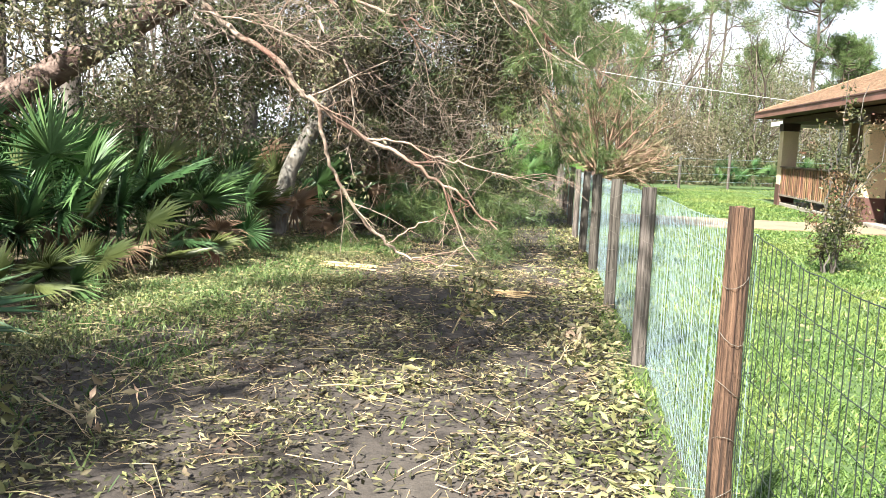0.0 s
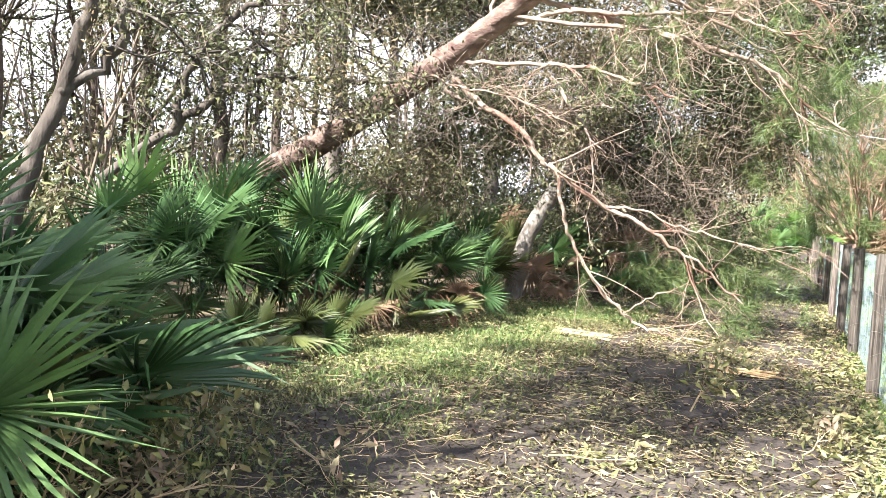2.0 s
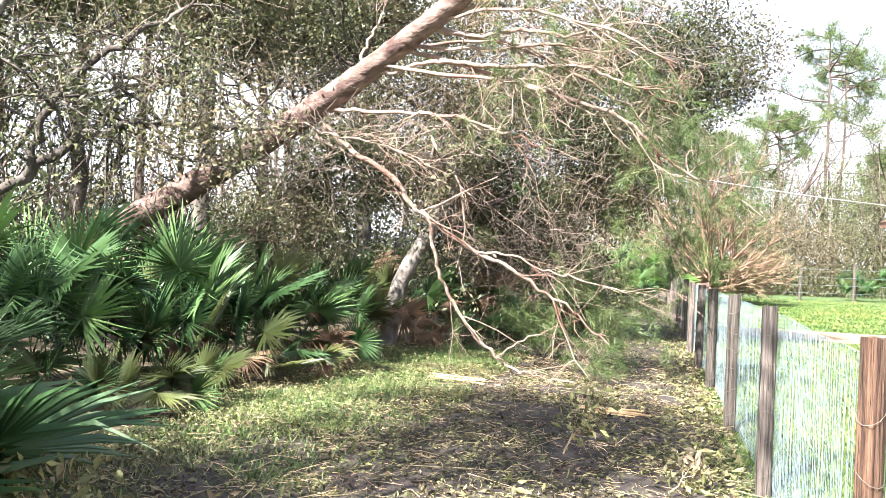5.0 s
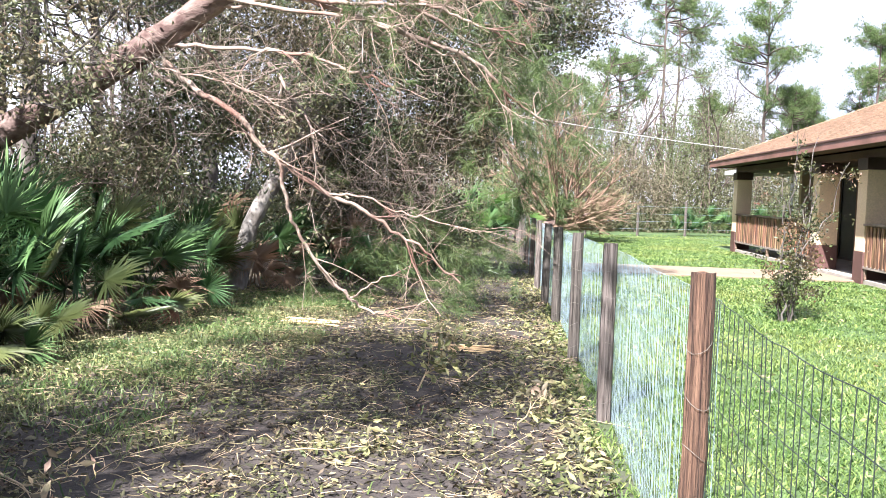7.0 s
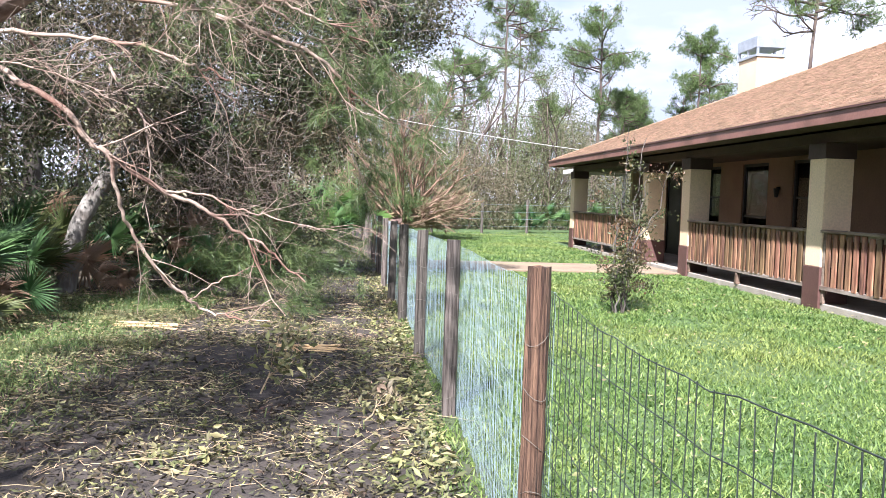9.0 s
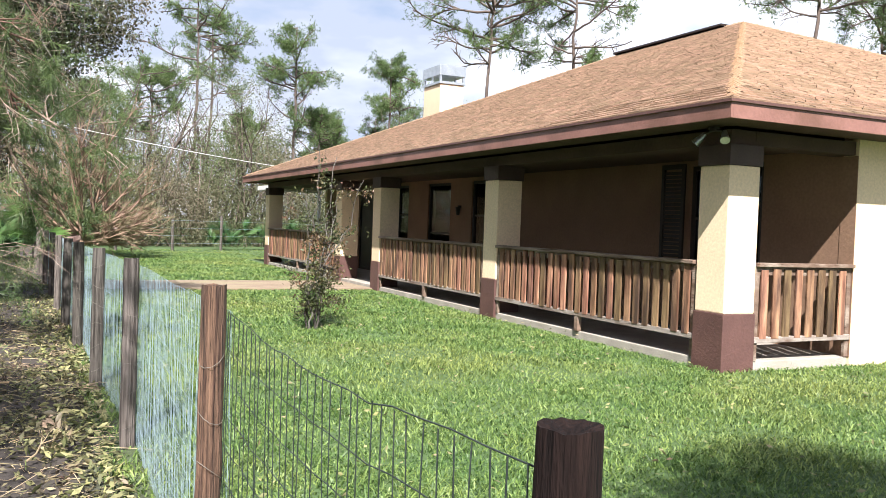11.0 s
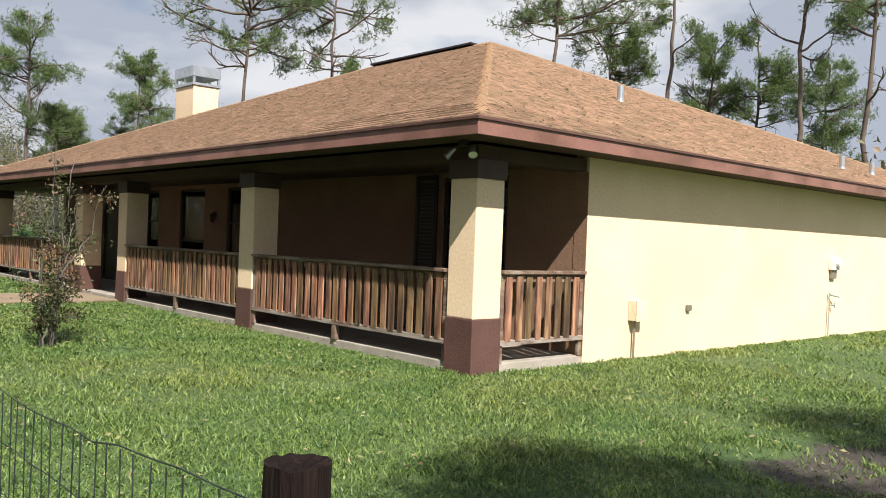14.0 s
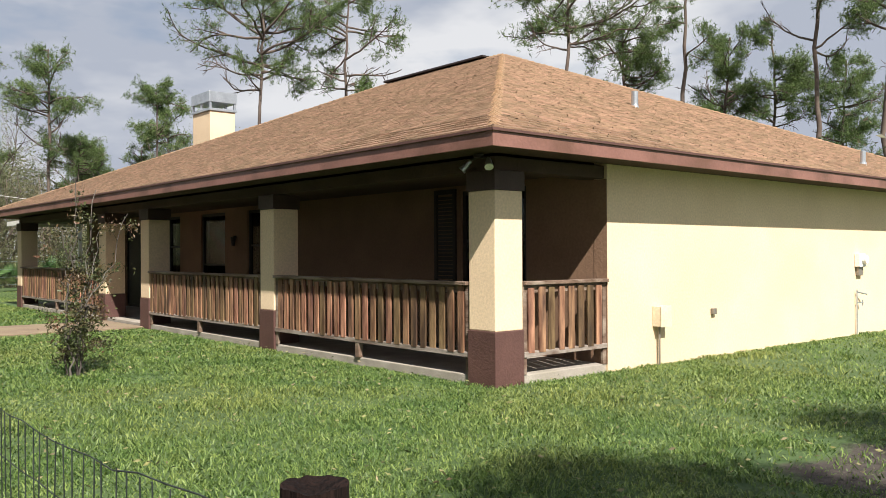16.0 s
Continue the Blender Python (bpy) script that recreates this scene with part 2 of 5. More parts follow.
M_DARKLEAF = mat("drooping_oak_leaves", (0.062, 0.064, 0.03), (0.145, 0.12, 0.066), 0.9, 0.36, 0.0, island=0.6, through_light=0.2, stain=(0.05, 0.07, 0.03), stain_scale=0.6)
M_NEEDLE = mat("pine_needles", (0.068, 0.108, 0.036), (0.125, 0.165, 0.056), 0.8, 0.45, 0.0, island=0.35, through_light=0.2)
M_DEADNEEDLE = mat("browned_needles", (0.16, 0.14, 0.075), (0.22, 0.195, 0.105), 0.8, 0.7, 0.0, island=0.4, through_light=0.15, stain=(0.14, 0.17, 0.07), stain_scale=0.5)
M_FARNEEDLE = mat("far_pine_needles", (0.08, 0.13, 0.04), (0.14, 0.20, 0.066), 0.25, 0.5, 0.0, island=0.35, through_light=0.25)
M_SHRUB = mat("mixed_undergrowth", (0.07, 0.105, 0.04), (0.15, 0.16, 0.075), 0.22, 0.55, 0.0, island=0.6, through_light=0.25, stain=(0.21, 0.18, 0.115), stain_scale=0.12)
M_FARLEAF = mat("far_edge_leaves", (0.125, 0.16, 0.068), (0.19, 0.205, 0.10), 0.22, 0.7, 0.0, island=0.25, through_light=0.4, stain=(0.20, 0.175, 0.115), stain_scale=0.15)
M_FARBARK = mat("far_pine_bark", (0.075, 0.056, 0.048), (0.15, 0.118, 0.098), 2.0, 0.95, 0.4, 12, stain=(0.10, 0.075, 0.06), stain_scale=1.0)
M_PALM = mat("palmetto_green", (0.034, 0.082, 0.027), (0.09, 0.165, 0.06), 1.2, 0.38, 0.05, 60, per_object=0.4, through_light=0.12, spec=0.4)
M_PALMOLIVE = mat("palmetto_olive", (0.055, 0.078, 0.025), (0.105, 0.122, 0.043), 1.2, 0.4, 0.05, 60, per_object=0.3, through_light=0.18, spec=0.5)
M_PALMDRY = mat("palmetto_dry", (0.20, 0.125, 0.08), (0.31, 0.22, 0.145), 2, 0.7, 0.1, 60, island=0.3, through_light=0.1)
# lighter copy of the palmetto green, with sunshine put into its colour
M_PALMBRIGHT = mat("palmetto_painted_sunlight", (0.10, 0.20, 0.05), (0.165, 0.28, 0.08), 1.2, 0.4, 0.05, 60, island=0.3, through_light=0.25, spec=0.5)

# the ground: bare sandy soil, a mossy verge, the lawn, far forest floor
M_GROUND = bpy.data.materials.new("soil_and_lawn")
M_GROUND.use_nodes = True


def ground_material():
    n, l = M_GROUND.node_tree.nodes, M_GROUND.node_tree.links
    bsdf = n["Principled BSDF"]
    tc = n.new("ShaderNodeTexCoord")
    pos = tc.outputs["Object"]

    def noise_of(scale, detail=6, rough=0.55):
        t = n.new("ShaderNodeTexNoise")
        t.inputs["Scale"].default_value, t.inputs["Detail"].default_value, t.inputs["Roughness"].default_value = scale, detail, rough
        l.new(pos, t.inputs["Vector"])
        return t.outputs["Fac"]

    def ramped(src, a, b, ca=(0, 0, 0), cb=(1, 1, 1)):
        r = n.new("ShaderNodeValToRGB")
        r.color_ramp.elements[0].position, r.color_ramp.elements[1].position = a, b
        r.color_ramp.elements[0].color, r.color_ramp.elements[1].color = (*ca, 1), (*cb, 1)
        l.new(src, r.inputs["Fac"])
        return r.outputs["Color"]

    def mixed(f, a, b):
        m = n.new("ShaderNodeMix")
        m.data_type = "RGBA"
        for key, v in (("Factor", f), ("A", a), ("B", b)):
            l.new(v, m.inputs[key])
        return m.outputs["Result"]

    def maths(op, a, b):
        m = n.new("ShaderNodeMath")
        m.operation = op
        for i, v in enumerate((a, b)):
            if isinstance(v, (int, float)):
                m.inputs[i].default_value = v
            else:
                l.new(v, m.inputs[i])
        return m.outputs["Value"]

    sep = n.new("ShaderNodeSeparateXYZ")
    l.new(pos, sep.inputs["Vector"])
    soil = mixed(ramped(noise_of(1.1), 0.35, 0.7), ramped(noise_of(9), 0.3, 0.7, (0.030, 0.024, 0.021), (0.058, 0.046, 0.039)), ramped(noise_of(14), 0.3, 0.7, (0.048, 0.039, 0.032), (0.086, 0.072, 0.06)))
    lawn = mixed(ramped(noise_of(0.8), 0.35, 0.65), ramped(noise_of(30), 0.3, 0.7, (0.032, 0.065, 0.018), (0.065, 0.12, 0.03)), ramped(noise_of(25), 0.3, 0.7, (0.05, 0.085, 0.026), (0.09, 0.13, 0.042)))
    floor_ = ramped(noise_of(3), 0.3, 0.7, (0.06, 0.048, 0.03), (0.13, 0.10, 0.062))
    edge = maths("MULTIPLY", maths("SUBTRACT", noise_of(1.6), 0.5), 0.9)
    x = maths("ADD", sep.outputs["X"], edge)
    on_lawn = ramped(maths("MULTIPLY", maths("ADD", x, 6.0), 2.0), 0.0, 1.0)
    in_woods = ramped(maths("MULTIPLY", maths("SUBTRACT", -9.6, x), 1.2), 0.0, 1.0)
    base = mixed(in_woods, mixed(on_lawn, soil, lawn), floor_)
    # a worn bare patch on the lawn near the side wall
    px_ = maths("ADD", sep.outputs["X"], 0.35)
    py_ = maths("MULTIPLY", maths("ADD", sep.outputs["Y"], 4.15), 1.7)
    away = maths("SQRT", maths("ADD", maths("MULTIPLY", px_, px_), maths("MULTIPLY", py_, py_)), 0)
    worn = ramped(maths("ADD", away, maths("MULTIPLY", edge, 1.6)), 0.75, 1.1, (1, 1, 1), (0, 0, 0))
    base = mixed(worn, base, soil)
    l.new(base, bsdf.inputs["Base Color"])
    bsdf.inputs["Roughness"].default_value = 0.95
    bp = n.new("ShaderNodeBump")
    bp.inputs["Strength"].default_value, bp.inputs["Distance"].default_value = 0.7, 0.03
    l.new(noise_of(22, 8), bp.inputs["Height"])
    l.new(bp.outputs["Normal"], bsdf.inputs["Normal"])


ground_material()


# ---- builders ----
def link(name, mesh, material, parent=None, label="", kind="", smooth=False):
    ob = new(name, mesh)
    if material and not mesh.materials:
        mesh.materials.append(material)
    if parent:
        ob.parent = parent
    if smooth:
        mesh.polygons.foreach_set("use_smooth", [True] * len(mesh.polygons))
    return tagged(ob, label, "", "", kind)


def part(name, bm, material, parent=None, label="", kind="", smooth=False):
    mesh = bpy.data.meshes.new(name)
    bm.to_mesh(mesh)
    bm.free()
    return link(name, mesh, material, parent, label, kind, smooth)


def thing(name, label, category, group="", at=(0, 0, 0)):
    ob = new(name)
    ob.empty_display_size = 0.2
    ob.location = at
    return tagged(ob, label, category, group)


def boxes(*specs, bevel=0.0):
    bm = bmesh.new()
    for x0, x1, y0, y1, z0, z1 in specs:
        r = bmesh.ops.create_cube(bm, size=1.0, matrix=Matrix.Translation(((x0 + x1) / 2, (y0 + y1) / 2, (z0 + z1) / 2)) @ Matrix.Diagonal((x1 - x0, y1 - y0, z1 - z0, 1)))
    if bevel:
        bmesh.ops.bevel(bm, geom=bm.edges[:], offset=bevel, segments=2, affect="EDGES", profile=0.6)
    return bm


def rod(p, q, r0, r1=None, sides=10):
    bm = bmesh.new()
    p, q = Vector(p), Vector(q)
    m = Matrix.Translation((p + q) / 2) @ (q - p).to_track_quat("Z", "Y").to_matrix().to_4x4()
    bmesh.ops.create_cone(bm, cap_ends=True, segments=sides, radius1=r0, radius2=r0 if r1 is None else r1, depth=(q - p).length, matrix=m)
    return bm


class Geo:
    """Gathers vertices and faces in bulk for one mesh."""

    def __init__(self):
        self.v, self.f, self.n = [], [], 0

    def add(self, v, f):
        v, f = np.asarray(v, float), np.asarray(f, int)
        self.v.append(v)
        self.f.extend([f + self.n])
        self.n += len(v)

    def mesh(self, name):
        me = bpy.data.meshes.new(name)
        v = np.concatenate(self.v)
        sizes = np.concatenate([np.full(len(f), f.shape[1]) for f in self.f])
        loops = np.concatenate([f.ravel() for f in self.f])
        me.vertices.add(len(v))
        me.vertices.foreach_set("co", v.ravel())
        me.loops.add(len(loops))
        me.loops.foreach_set("vertex_index", loops)
        me.polygons.add(len(sizes))
        me.polygons.foreach_set("loop_start", np.concatenate([[0], np.cumsum(sizes)[:-1]]))
        me.polygons.foreach_set("loop_total", sizes)
        me.update(calc_edges=True)
        return me

    def make(self, name, material, parent=None, label="", kind="", smooth=False):
        return link(name, self.mesh(name), material, parent, label, kind, smooth)


def smooth_line(pts, steps=4, wob=0.0, rng=None):
    """A Catmull-Rom line through the points, with a little wobble."""
    p = np.asarray(pts, float)
    q = np.vstack([2 * p[0] - p[1], p, 2 * p[-1] - p[-2]])
    out = []
    for i in range(1, len(q) - 2):
        for s in np.linspace(0, 1, steps, endpoint=False):
            a, b, c, d = q[i - 1], q[i], q[i + 1], q[i + 2]
            out.append(0.5 * (2 * b + (c - a) * s + (2 * a - 5 * b + 4 * c - d) * s**2 + (3 * b - a - 3 * c + d) * s**3))
    out.append(p[-1])
    out = np.array(out)
    if wob:
        out[1:-1] += rng.normal(0, wob, (len(out) - 2, 3))
    return out


def tube(g, pts, radii, sides=6, rough=0.0, rng=None):
    p = np.asarray(pts, float)
    n = len(p)
    r = np.interp(np.linspace(0, 1, n), np.linspace(0, 1, len(radii)), radii)
    d = np.gradient(p, axis=0)
    d /= np.linalg.norm(d, axis=1)[:, None] + 1e-9
    # one reference for the whole tube, the axis that its run keeps clear of, so that it never twists
    ref = np.eye(3)[int(np.argmin(np.abs(d).max(axis=0)))]
    a = np.cross(d, ref)
    a /= np.linalg.norm(a, axis=1)[:, None] + 1e-9
    b = np.cross(d, a)
    ang = np.linspace(0, 2 * np.pi, sides, endpoint=False)
    rr = r[:, None] * np.ones((1, sides))
    if rough:
        rr = rr * (1 + rng.normal(0, rough, rr.shape))
    v = p[:, None] + rr[..., None] * (np.cos(ang)[None, :, None] * a[:, None] + np.sin(ang)[None, :, None] * b[:, None])
    i, j = np.meshgrid(np.arange(n - 1), np.arange(sides), indexing="ij")
    k = (j + 1) % sides
    f = np.stack([i * sides + j, i * sides + k, (i + 1) * sides + k, (i + 1) * sides + j], -1).reshape(-1, 4)
    g.add(v.reshape(-1, 3), f)
    g.add(v[-1], [list(range(sides))])
    g.add(v[0], [list(range(sides))[::-1]])


def unit(v):
    return v / (np.linalg.norm(v, axis=-1, keepdims=True) + 1e-9)


def grow(g, rng, start, way, length, radius, depth, tips, droop=0.0, spread=0.8, kids=4, wob=0.16, thin=0.6):
    """A limb with its side branches; the ends and ways of the last ones go into tips."""
    n = max(4, int(length / 0.25)) if depth > 0 else 4
    n = min(n, 9)
    p, d, pts = np.array(start, float), unit(np.array(way, float)), [np.array(start, float)]
    for _ in range(n):
        d = unit(d + rng.normal(0, wob, 3) + np.array([0, 0, -droop]))
        p = p + d * length / n
        pts.append(p)
    tube(g, pts, [radius, radius * (0.35 if depth else 0.5)], 6 if radius > 0.03 else (4 if radius > 0.012 else 3))
    if depth == 0:
        for k in (n // 2, n):
            tips.append((pts[k], d))
        return
    for k in range(kids):
        i = int(rng.uniform(0.3, 1.0) * n)
        w = unit(unit(pts[i] - pts[i - 1]) + rng.normal(0, spread, 3))
        grow(g, rng, pts[i], w, length * thin * rng.uniform(0.6, 1.2), radius * 0.5, depth - 1, tips, droop, spread, kids, wob, thin)


def leaves(g, rng, centres, size=0.07, aspect=0.42, fold=0.12, flat=0.0):
    """Pointed leaves, two faces each."""
    c = np.asarray(centres, float)
    n = len(c)
    a = rng.normal(0, 1, (n, 3))
    a[:, 2] *= 1 - flat
    a = unit(a)
    b = rng.normal(0, 1, (n, 3))
    b[:, 2] *= 1 - flat
    b = unit(b - (b * a).sum(1, keepdims=True) * a)
    up = np.cross(a, b)
    s = size * rng.uniform(0.6, 1.35, (n, 1))
    v = np.stack([c - a * s / 2, c + b * s * aspect / 2 + up * s * fold, c + a * s / 2, c - b * s * aspect / 2 + up * s * fold], 1)
    i = np.arange(n)[:, None] * 4
    g.add(v.reshape(-1, 3), np.concatenate([i + [0, 1, 2], i + [0, 2, 3]]))


def needles(g, rng, tips, length=0.22, width=0.012, count=16, back=0.25):
    """Tufts of needles at twig ends, one face a needle."""
    pos = np.repeat(np.array([t[0] for t in tips]), count, 0)
    way = np.repeat(np.array([t[1] for t in tips]), count, 0)
    n = len(pos)
    d = unit(way * 0.75 + rng.normal(0, 0.6, (n, 3)))
    pos = pos - way * rng.uniform(0, back, (n, 1))
    side = unit(np.cross(d, rng.normal(0, 1, (n, 3))))
    ln = length * rng.uniform(0.6, 1.2, (n, 1))
    v = np.stack([pos - side * width / 2, pos + side * width / 2, pos + d * ln + np.array([0, 0, -0.25]) * ln * rng.uniform(0, 0.6, (n, 1))], 1)
    g.add(v.reshape(-1, 3), np.arange(3 * n).reshape(-1, 3))


# ---- ground ----
def ground():
    rng = np.random.default_rng(3)
    fine = np.concatenate([-np.geomspace(400, 16, 16), np.arange(-14, 4, 0.22), np.geomspace(4.3, 400, 26)])
    finey = np.concatenate([-np.geomspace(400, 8, 16), np.arange(-7, 12, 0.22), np.geomspace(12.4, 400, 26)])
    xs, ys = np.meshgrid(fine, finey, indexing="ij")
    zs = np.zeros_like(xs)
    for i in range(xs.shape[0]):
        for j in range(xs.shape[1]):
            x, y = xs[i, j], ys[i, j]
            if -15 < x < -5.9 and -8 < y < 14:
                zs[i, j] = 0.022 * noise.noise((x * 0.9, y * 0.9, 0)) + 0.014 * noise.noise((x * 2.7, y * 2.7, 4)) - 0.012
            elif y < 24 and -5.9 <= x < 12:
                zs[i, j] = 0.012 * noise.noise((x * 1.3, y * 1.3, 0)) - 0.012
    nx, ny = xs.shape
    g = Geo()
    i, j = np.meshgrid(np.arange(nx - 1), np.arange(ny - 1), indexing="ij")
    a = (i * ny + j).ravel()
    g.add(np.stack([xs, ys, zs], -1).reshape(-1, 3), np.stack([a, a + ny, a + ny + 1, a + 1], 1))
    ob = g.make("ground", M_GROUND, None, "bare sandy track strewn with leaves beside a mown lawn", "structure", True)
    tagged(ob, "", "ground")


ground()



def fence_x(y):
    """The fence line bows a little away from the house."""
    return float(np.interp(y, (-6, -3.9, -1.1, 0.9, 3.0, 4.7, 6.6, 8.7, 11, 16, 22), (-5.84, -5.84, -5.80, -5.86, -5.92, -5.99, -6.045, -6.1, -6.17, -6.3, -6.42)))


EAVE, WALL_N, DEPTH, PORCH = 0.6, 19.3, 14.8, 1.89
EAVE_LOW, EAVE_TOP = 2.485, 2.668
RIDGE_X, SLOPE = 7.4, 0.42


# ---- house ----
def house():
    h = thing("house", "single-storey cream stucco house with brown hip roof and deep porch", "house")
    # walls
    openings = [(1.36, 2.66, 0.9, 2.34), (7.95, 9.25, 0.9, 2.34), (10.26, 11.45, 0.09, 2.34), (12.6, 13.3, 0.9, 2.34), (15.05, 16.1, 0.09, 2.2), (17.2, 18.2, 0.9, 2.2)]
    ys = sorted({0.2, WALL_N - 0.2, *[o[0] for o in openings], *[o[1] for o in openings]})
    zs = sorted({0.0, 2.62, *[o[2] for o in openings], *[o[3] for o in openings]})
    bm = bmesh.new()
    grid = {(a, b): bm.verts.new((PORCH, a, b)) for a in ys for b in zs}
    for a0, a1 in zip(ys, ys[1:]):
        for b0, b1 in zip(zs, zs[1:]):
            if not any(o[0] <= a0 and a1 <= o[1] and o[2] <= b0 and b1 <= o[3] for o in openings):
                bm.faces.new((grid[a0, b0], grid[a0, b1], grid[a1, b1], grid[a1, b0]))
    bmesh.ops.delete(bm, geom=[v for v in bm.verts if not v.link_faces], context="VERTS")
    back = bmesh.ops.extrude_face_region(bm, geom=bm.faces[:])["geom"]
    bmesh.ops.translate(bm, verts=[v for v in back if isinstance(v, bmesh.types.BMVert)], vec=(0.2, 0, 0))
    bmesh.ops.recalc_face_normals(bm, faces=bm.faces[:])
    part("wall", bm, M_PORCHWALL, h, "stucco porch wall with dark openings, colour darkened for porch shade")
    part("wall", boxes((PORCH, DEPTH, 0.0, 0.2, -0.1, 2.62)), M_STUCCO, h)
    # thin panel carrying the shade-darkened colour round the wall's end
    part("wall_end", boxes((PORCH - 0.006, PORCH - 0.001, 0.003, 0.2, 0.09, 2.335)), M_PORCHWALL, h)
    part("wall", boxes((PORCH, DEPTH, WALL_N - 0.2, WALL_N, -0.1, 2.62)), M_STUCCO, h)
    part("wall", boxes((DEPTH - 0.2, DEPTH, 0.2, WALL_N - 0.2, -0.1, 2.62)), M_STUCCO, h)
    # partition and floor added behind the openings, coloured as dark as an unlit room
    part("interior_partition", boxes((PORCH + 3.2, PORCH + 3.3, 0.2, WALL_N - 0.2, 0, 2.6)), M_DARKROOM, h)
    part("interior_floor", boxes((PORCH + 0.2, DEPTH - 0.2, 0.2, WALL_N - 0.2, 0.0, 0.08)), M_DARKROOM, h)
    # windows and doors on the porch
    for k, (y0, y1, z0, z1) in enumerate(openings):
        door = z0 < 0.5
        w = part("door" if door else "window", boxes((PORCH + 0.03, PORCH + 0.10, y0, y0 + 0.06, z0, z1), (PORCH + 0.03, PORCH + 0.10, y1 - 0.06, y1, z0, z1), (PORCH + 0.03, PORCH + 0.10, y0 + 0.06, y1 - 0.06, z1 - 0.06, z1), (PORCH + 0.03, PORCH + 0.10, y0 + 0.06, y1 - 0.06, z0, z0 + 0.07)), M_SHUTTER, h, "dark brown framed " + ("door" if door else "window"))
        if k == 4:
            part("leaf", boxes((PORCH + 0.05, PORCH + 0.09, y0 + 0.06, y1 - 0.06, z0 + 0.07, z1 - 0.06), bevel=0.004), M_SHUTTER, w)
        else:
            mid = (z0 + z1) / 2
            part("mullion", boxes((PORCH + 0.045, PORCH + 0.085, y0 + 0.06, y1 - 0.06, mid - 0.02, mid + 0.02)), M_SHUTTER, w)
            for a, b in ((z0 + 0.07, mid - 0.02), (mid + 0.02, z1 - 0.06)):
                p = part("pane", boxes((PORCH + 0.062, PORCH + 0.068, y0 + 0.06, y1 - 0.06, a, b)), M_GLASS, w)
                p.visible_shadow = False
    for y0, y1, z0, z1 in ((2.76, 3.24, 0.86, 2.38),):
        s = part("shutter", boxes((PORCH - 0.035, PORCH - 0.003, y0, y0 + 0.06, z0, z1), (PORCH - 0.035, PORCH - 0.003, y1 - 0.06, y1, z0, z1), (PORCH - 0.035, PORCH - 0.003, y0 + 0.06, y1 - 0.06, z0, z0 + 0.07), (PORCH - 0.035, PORCH - 0.003, y0 + 0.06, y1 - 0.06, z1 - 0.07, z1)), M_SHUTTER, h)
        for k in range(24):
            z = z0 + 0.09 + k * (z1 - z0 - 0.18) / 24
            part("slat", boxes((PORCH - 0.026, PORCH - 0.012, y0 + 0.06, y1 - 0.06, z, z + 0.042)), M_SHUTTER, s)
    # porch floor, kerb, ceiling and beam
    part("porch_floor", boxes((0.03, PORCH, 0.03, WALL_N - 0.03, -0.2, 0.09), bevel=0.012), M_CONCRETE, h, "worn pale concrete porch slab")
    # ceiling and beams take the brown that has porch shade darkened in
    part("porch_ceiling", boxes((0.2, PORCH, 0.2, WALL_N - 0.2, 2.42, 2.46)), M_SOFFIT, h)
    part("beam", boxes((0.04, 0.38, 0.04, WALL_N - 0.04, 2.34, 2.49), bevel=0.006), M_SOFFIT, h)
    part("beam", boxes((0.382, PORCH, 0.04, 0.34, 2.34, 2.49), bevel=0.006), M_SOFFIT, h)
    # columns
    for y0 in (0.0, 4.77, 9.66, 12.1, 18.88):
        c = part("column", boxes((0, 0.42, y0, y0 + 0.42, 0.595, 2.12), bevel=0.012), M_STUCCO, h, "square cream stucco column")
        part("base_band", boxes((-0.012, 0.432, y0 - 0.012, y0 + 0.432, -0.15, 0.595), bevel=0.01), M_BAND, c, "dark brown painted base")
        part("capital", boxes((-0.02, 0.44, y0 - 0.02, y0 + 0.44, 2.12, 2.335), bevel=0.008), M_CAP, c, "dark brown painted capital")
    # soffit and fascia
    ex0, ex1, ey0, ey1 = -EAVE, DEPTH + EAVE, -EAVE, WALL_N + EAVE
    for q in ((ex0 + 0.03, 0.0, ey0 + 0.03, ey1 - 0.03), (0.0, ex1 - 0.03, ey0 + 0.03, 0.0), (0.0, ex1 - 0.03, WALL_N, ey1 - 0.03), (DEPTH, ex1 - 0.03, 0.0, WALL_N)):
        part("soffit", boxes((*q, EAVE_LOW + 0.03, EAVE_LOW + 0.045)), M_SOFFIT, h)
    for s in ((ex0, ex0 + 0.03, ey0, ey1), (ex0 + 0.03, ex1 - 0.03, ey0, ey0 + 0.03), (ex0 + 0.03, ex1 - 0.03, ey1 - 0.03, ey1), (ex1 - 0.03, ex1, ey0, ey1)):
        part("fascia", boxes((*s, EAVE_LOW, EAVE_TOP - 0.035), bevel=0.004), M_FASCIA, h, "reddish brown painted fascia board")
    for s in ((ex0 - 0.022, ex0 - 0.001, ey0 - 0.022, ey1 + 0.02), (ex0 - 0.001, ex1, ey0 - 0.022, ey0 - 0.001)):
        part("drip_edge", boxes((*s, EAVE_TOP - 0.034, EAVE_TOP - 0.006)), M_BAND, h)
    # roof deck
    zr = EAVE_TOP + SLOPE * (RIDGE_X + EAVE)
    ry0, ry1 = RIDGE_X, WALL_N - RIDGE_X
    bm = bmesh.new()
    lo = [bm.verts.new(p) for p in ((ex0, ey0, EAVE_TOP), (ex1, ey0, EAVE_TOP), (ex1, ey1, EAVE_TOP), (ex0, ey1, EAVE_TOP))]
    un = [bm.verts.new((v.co.x, v.co.y, EAVE_TOP - 0.04)) for v in lo]
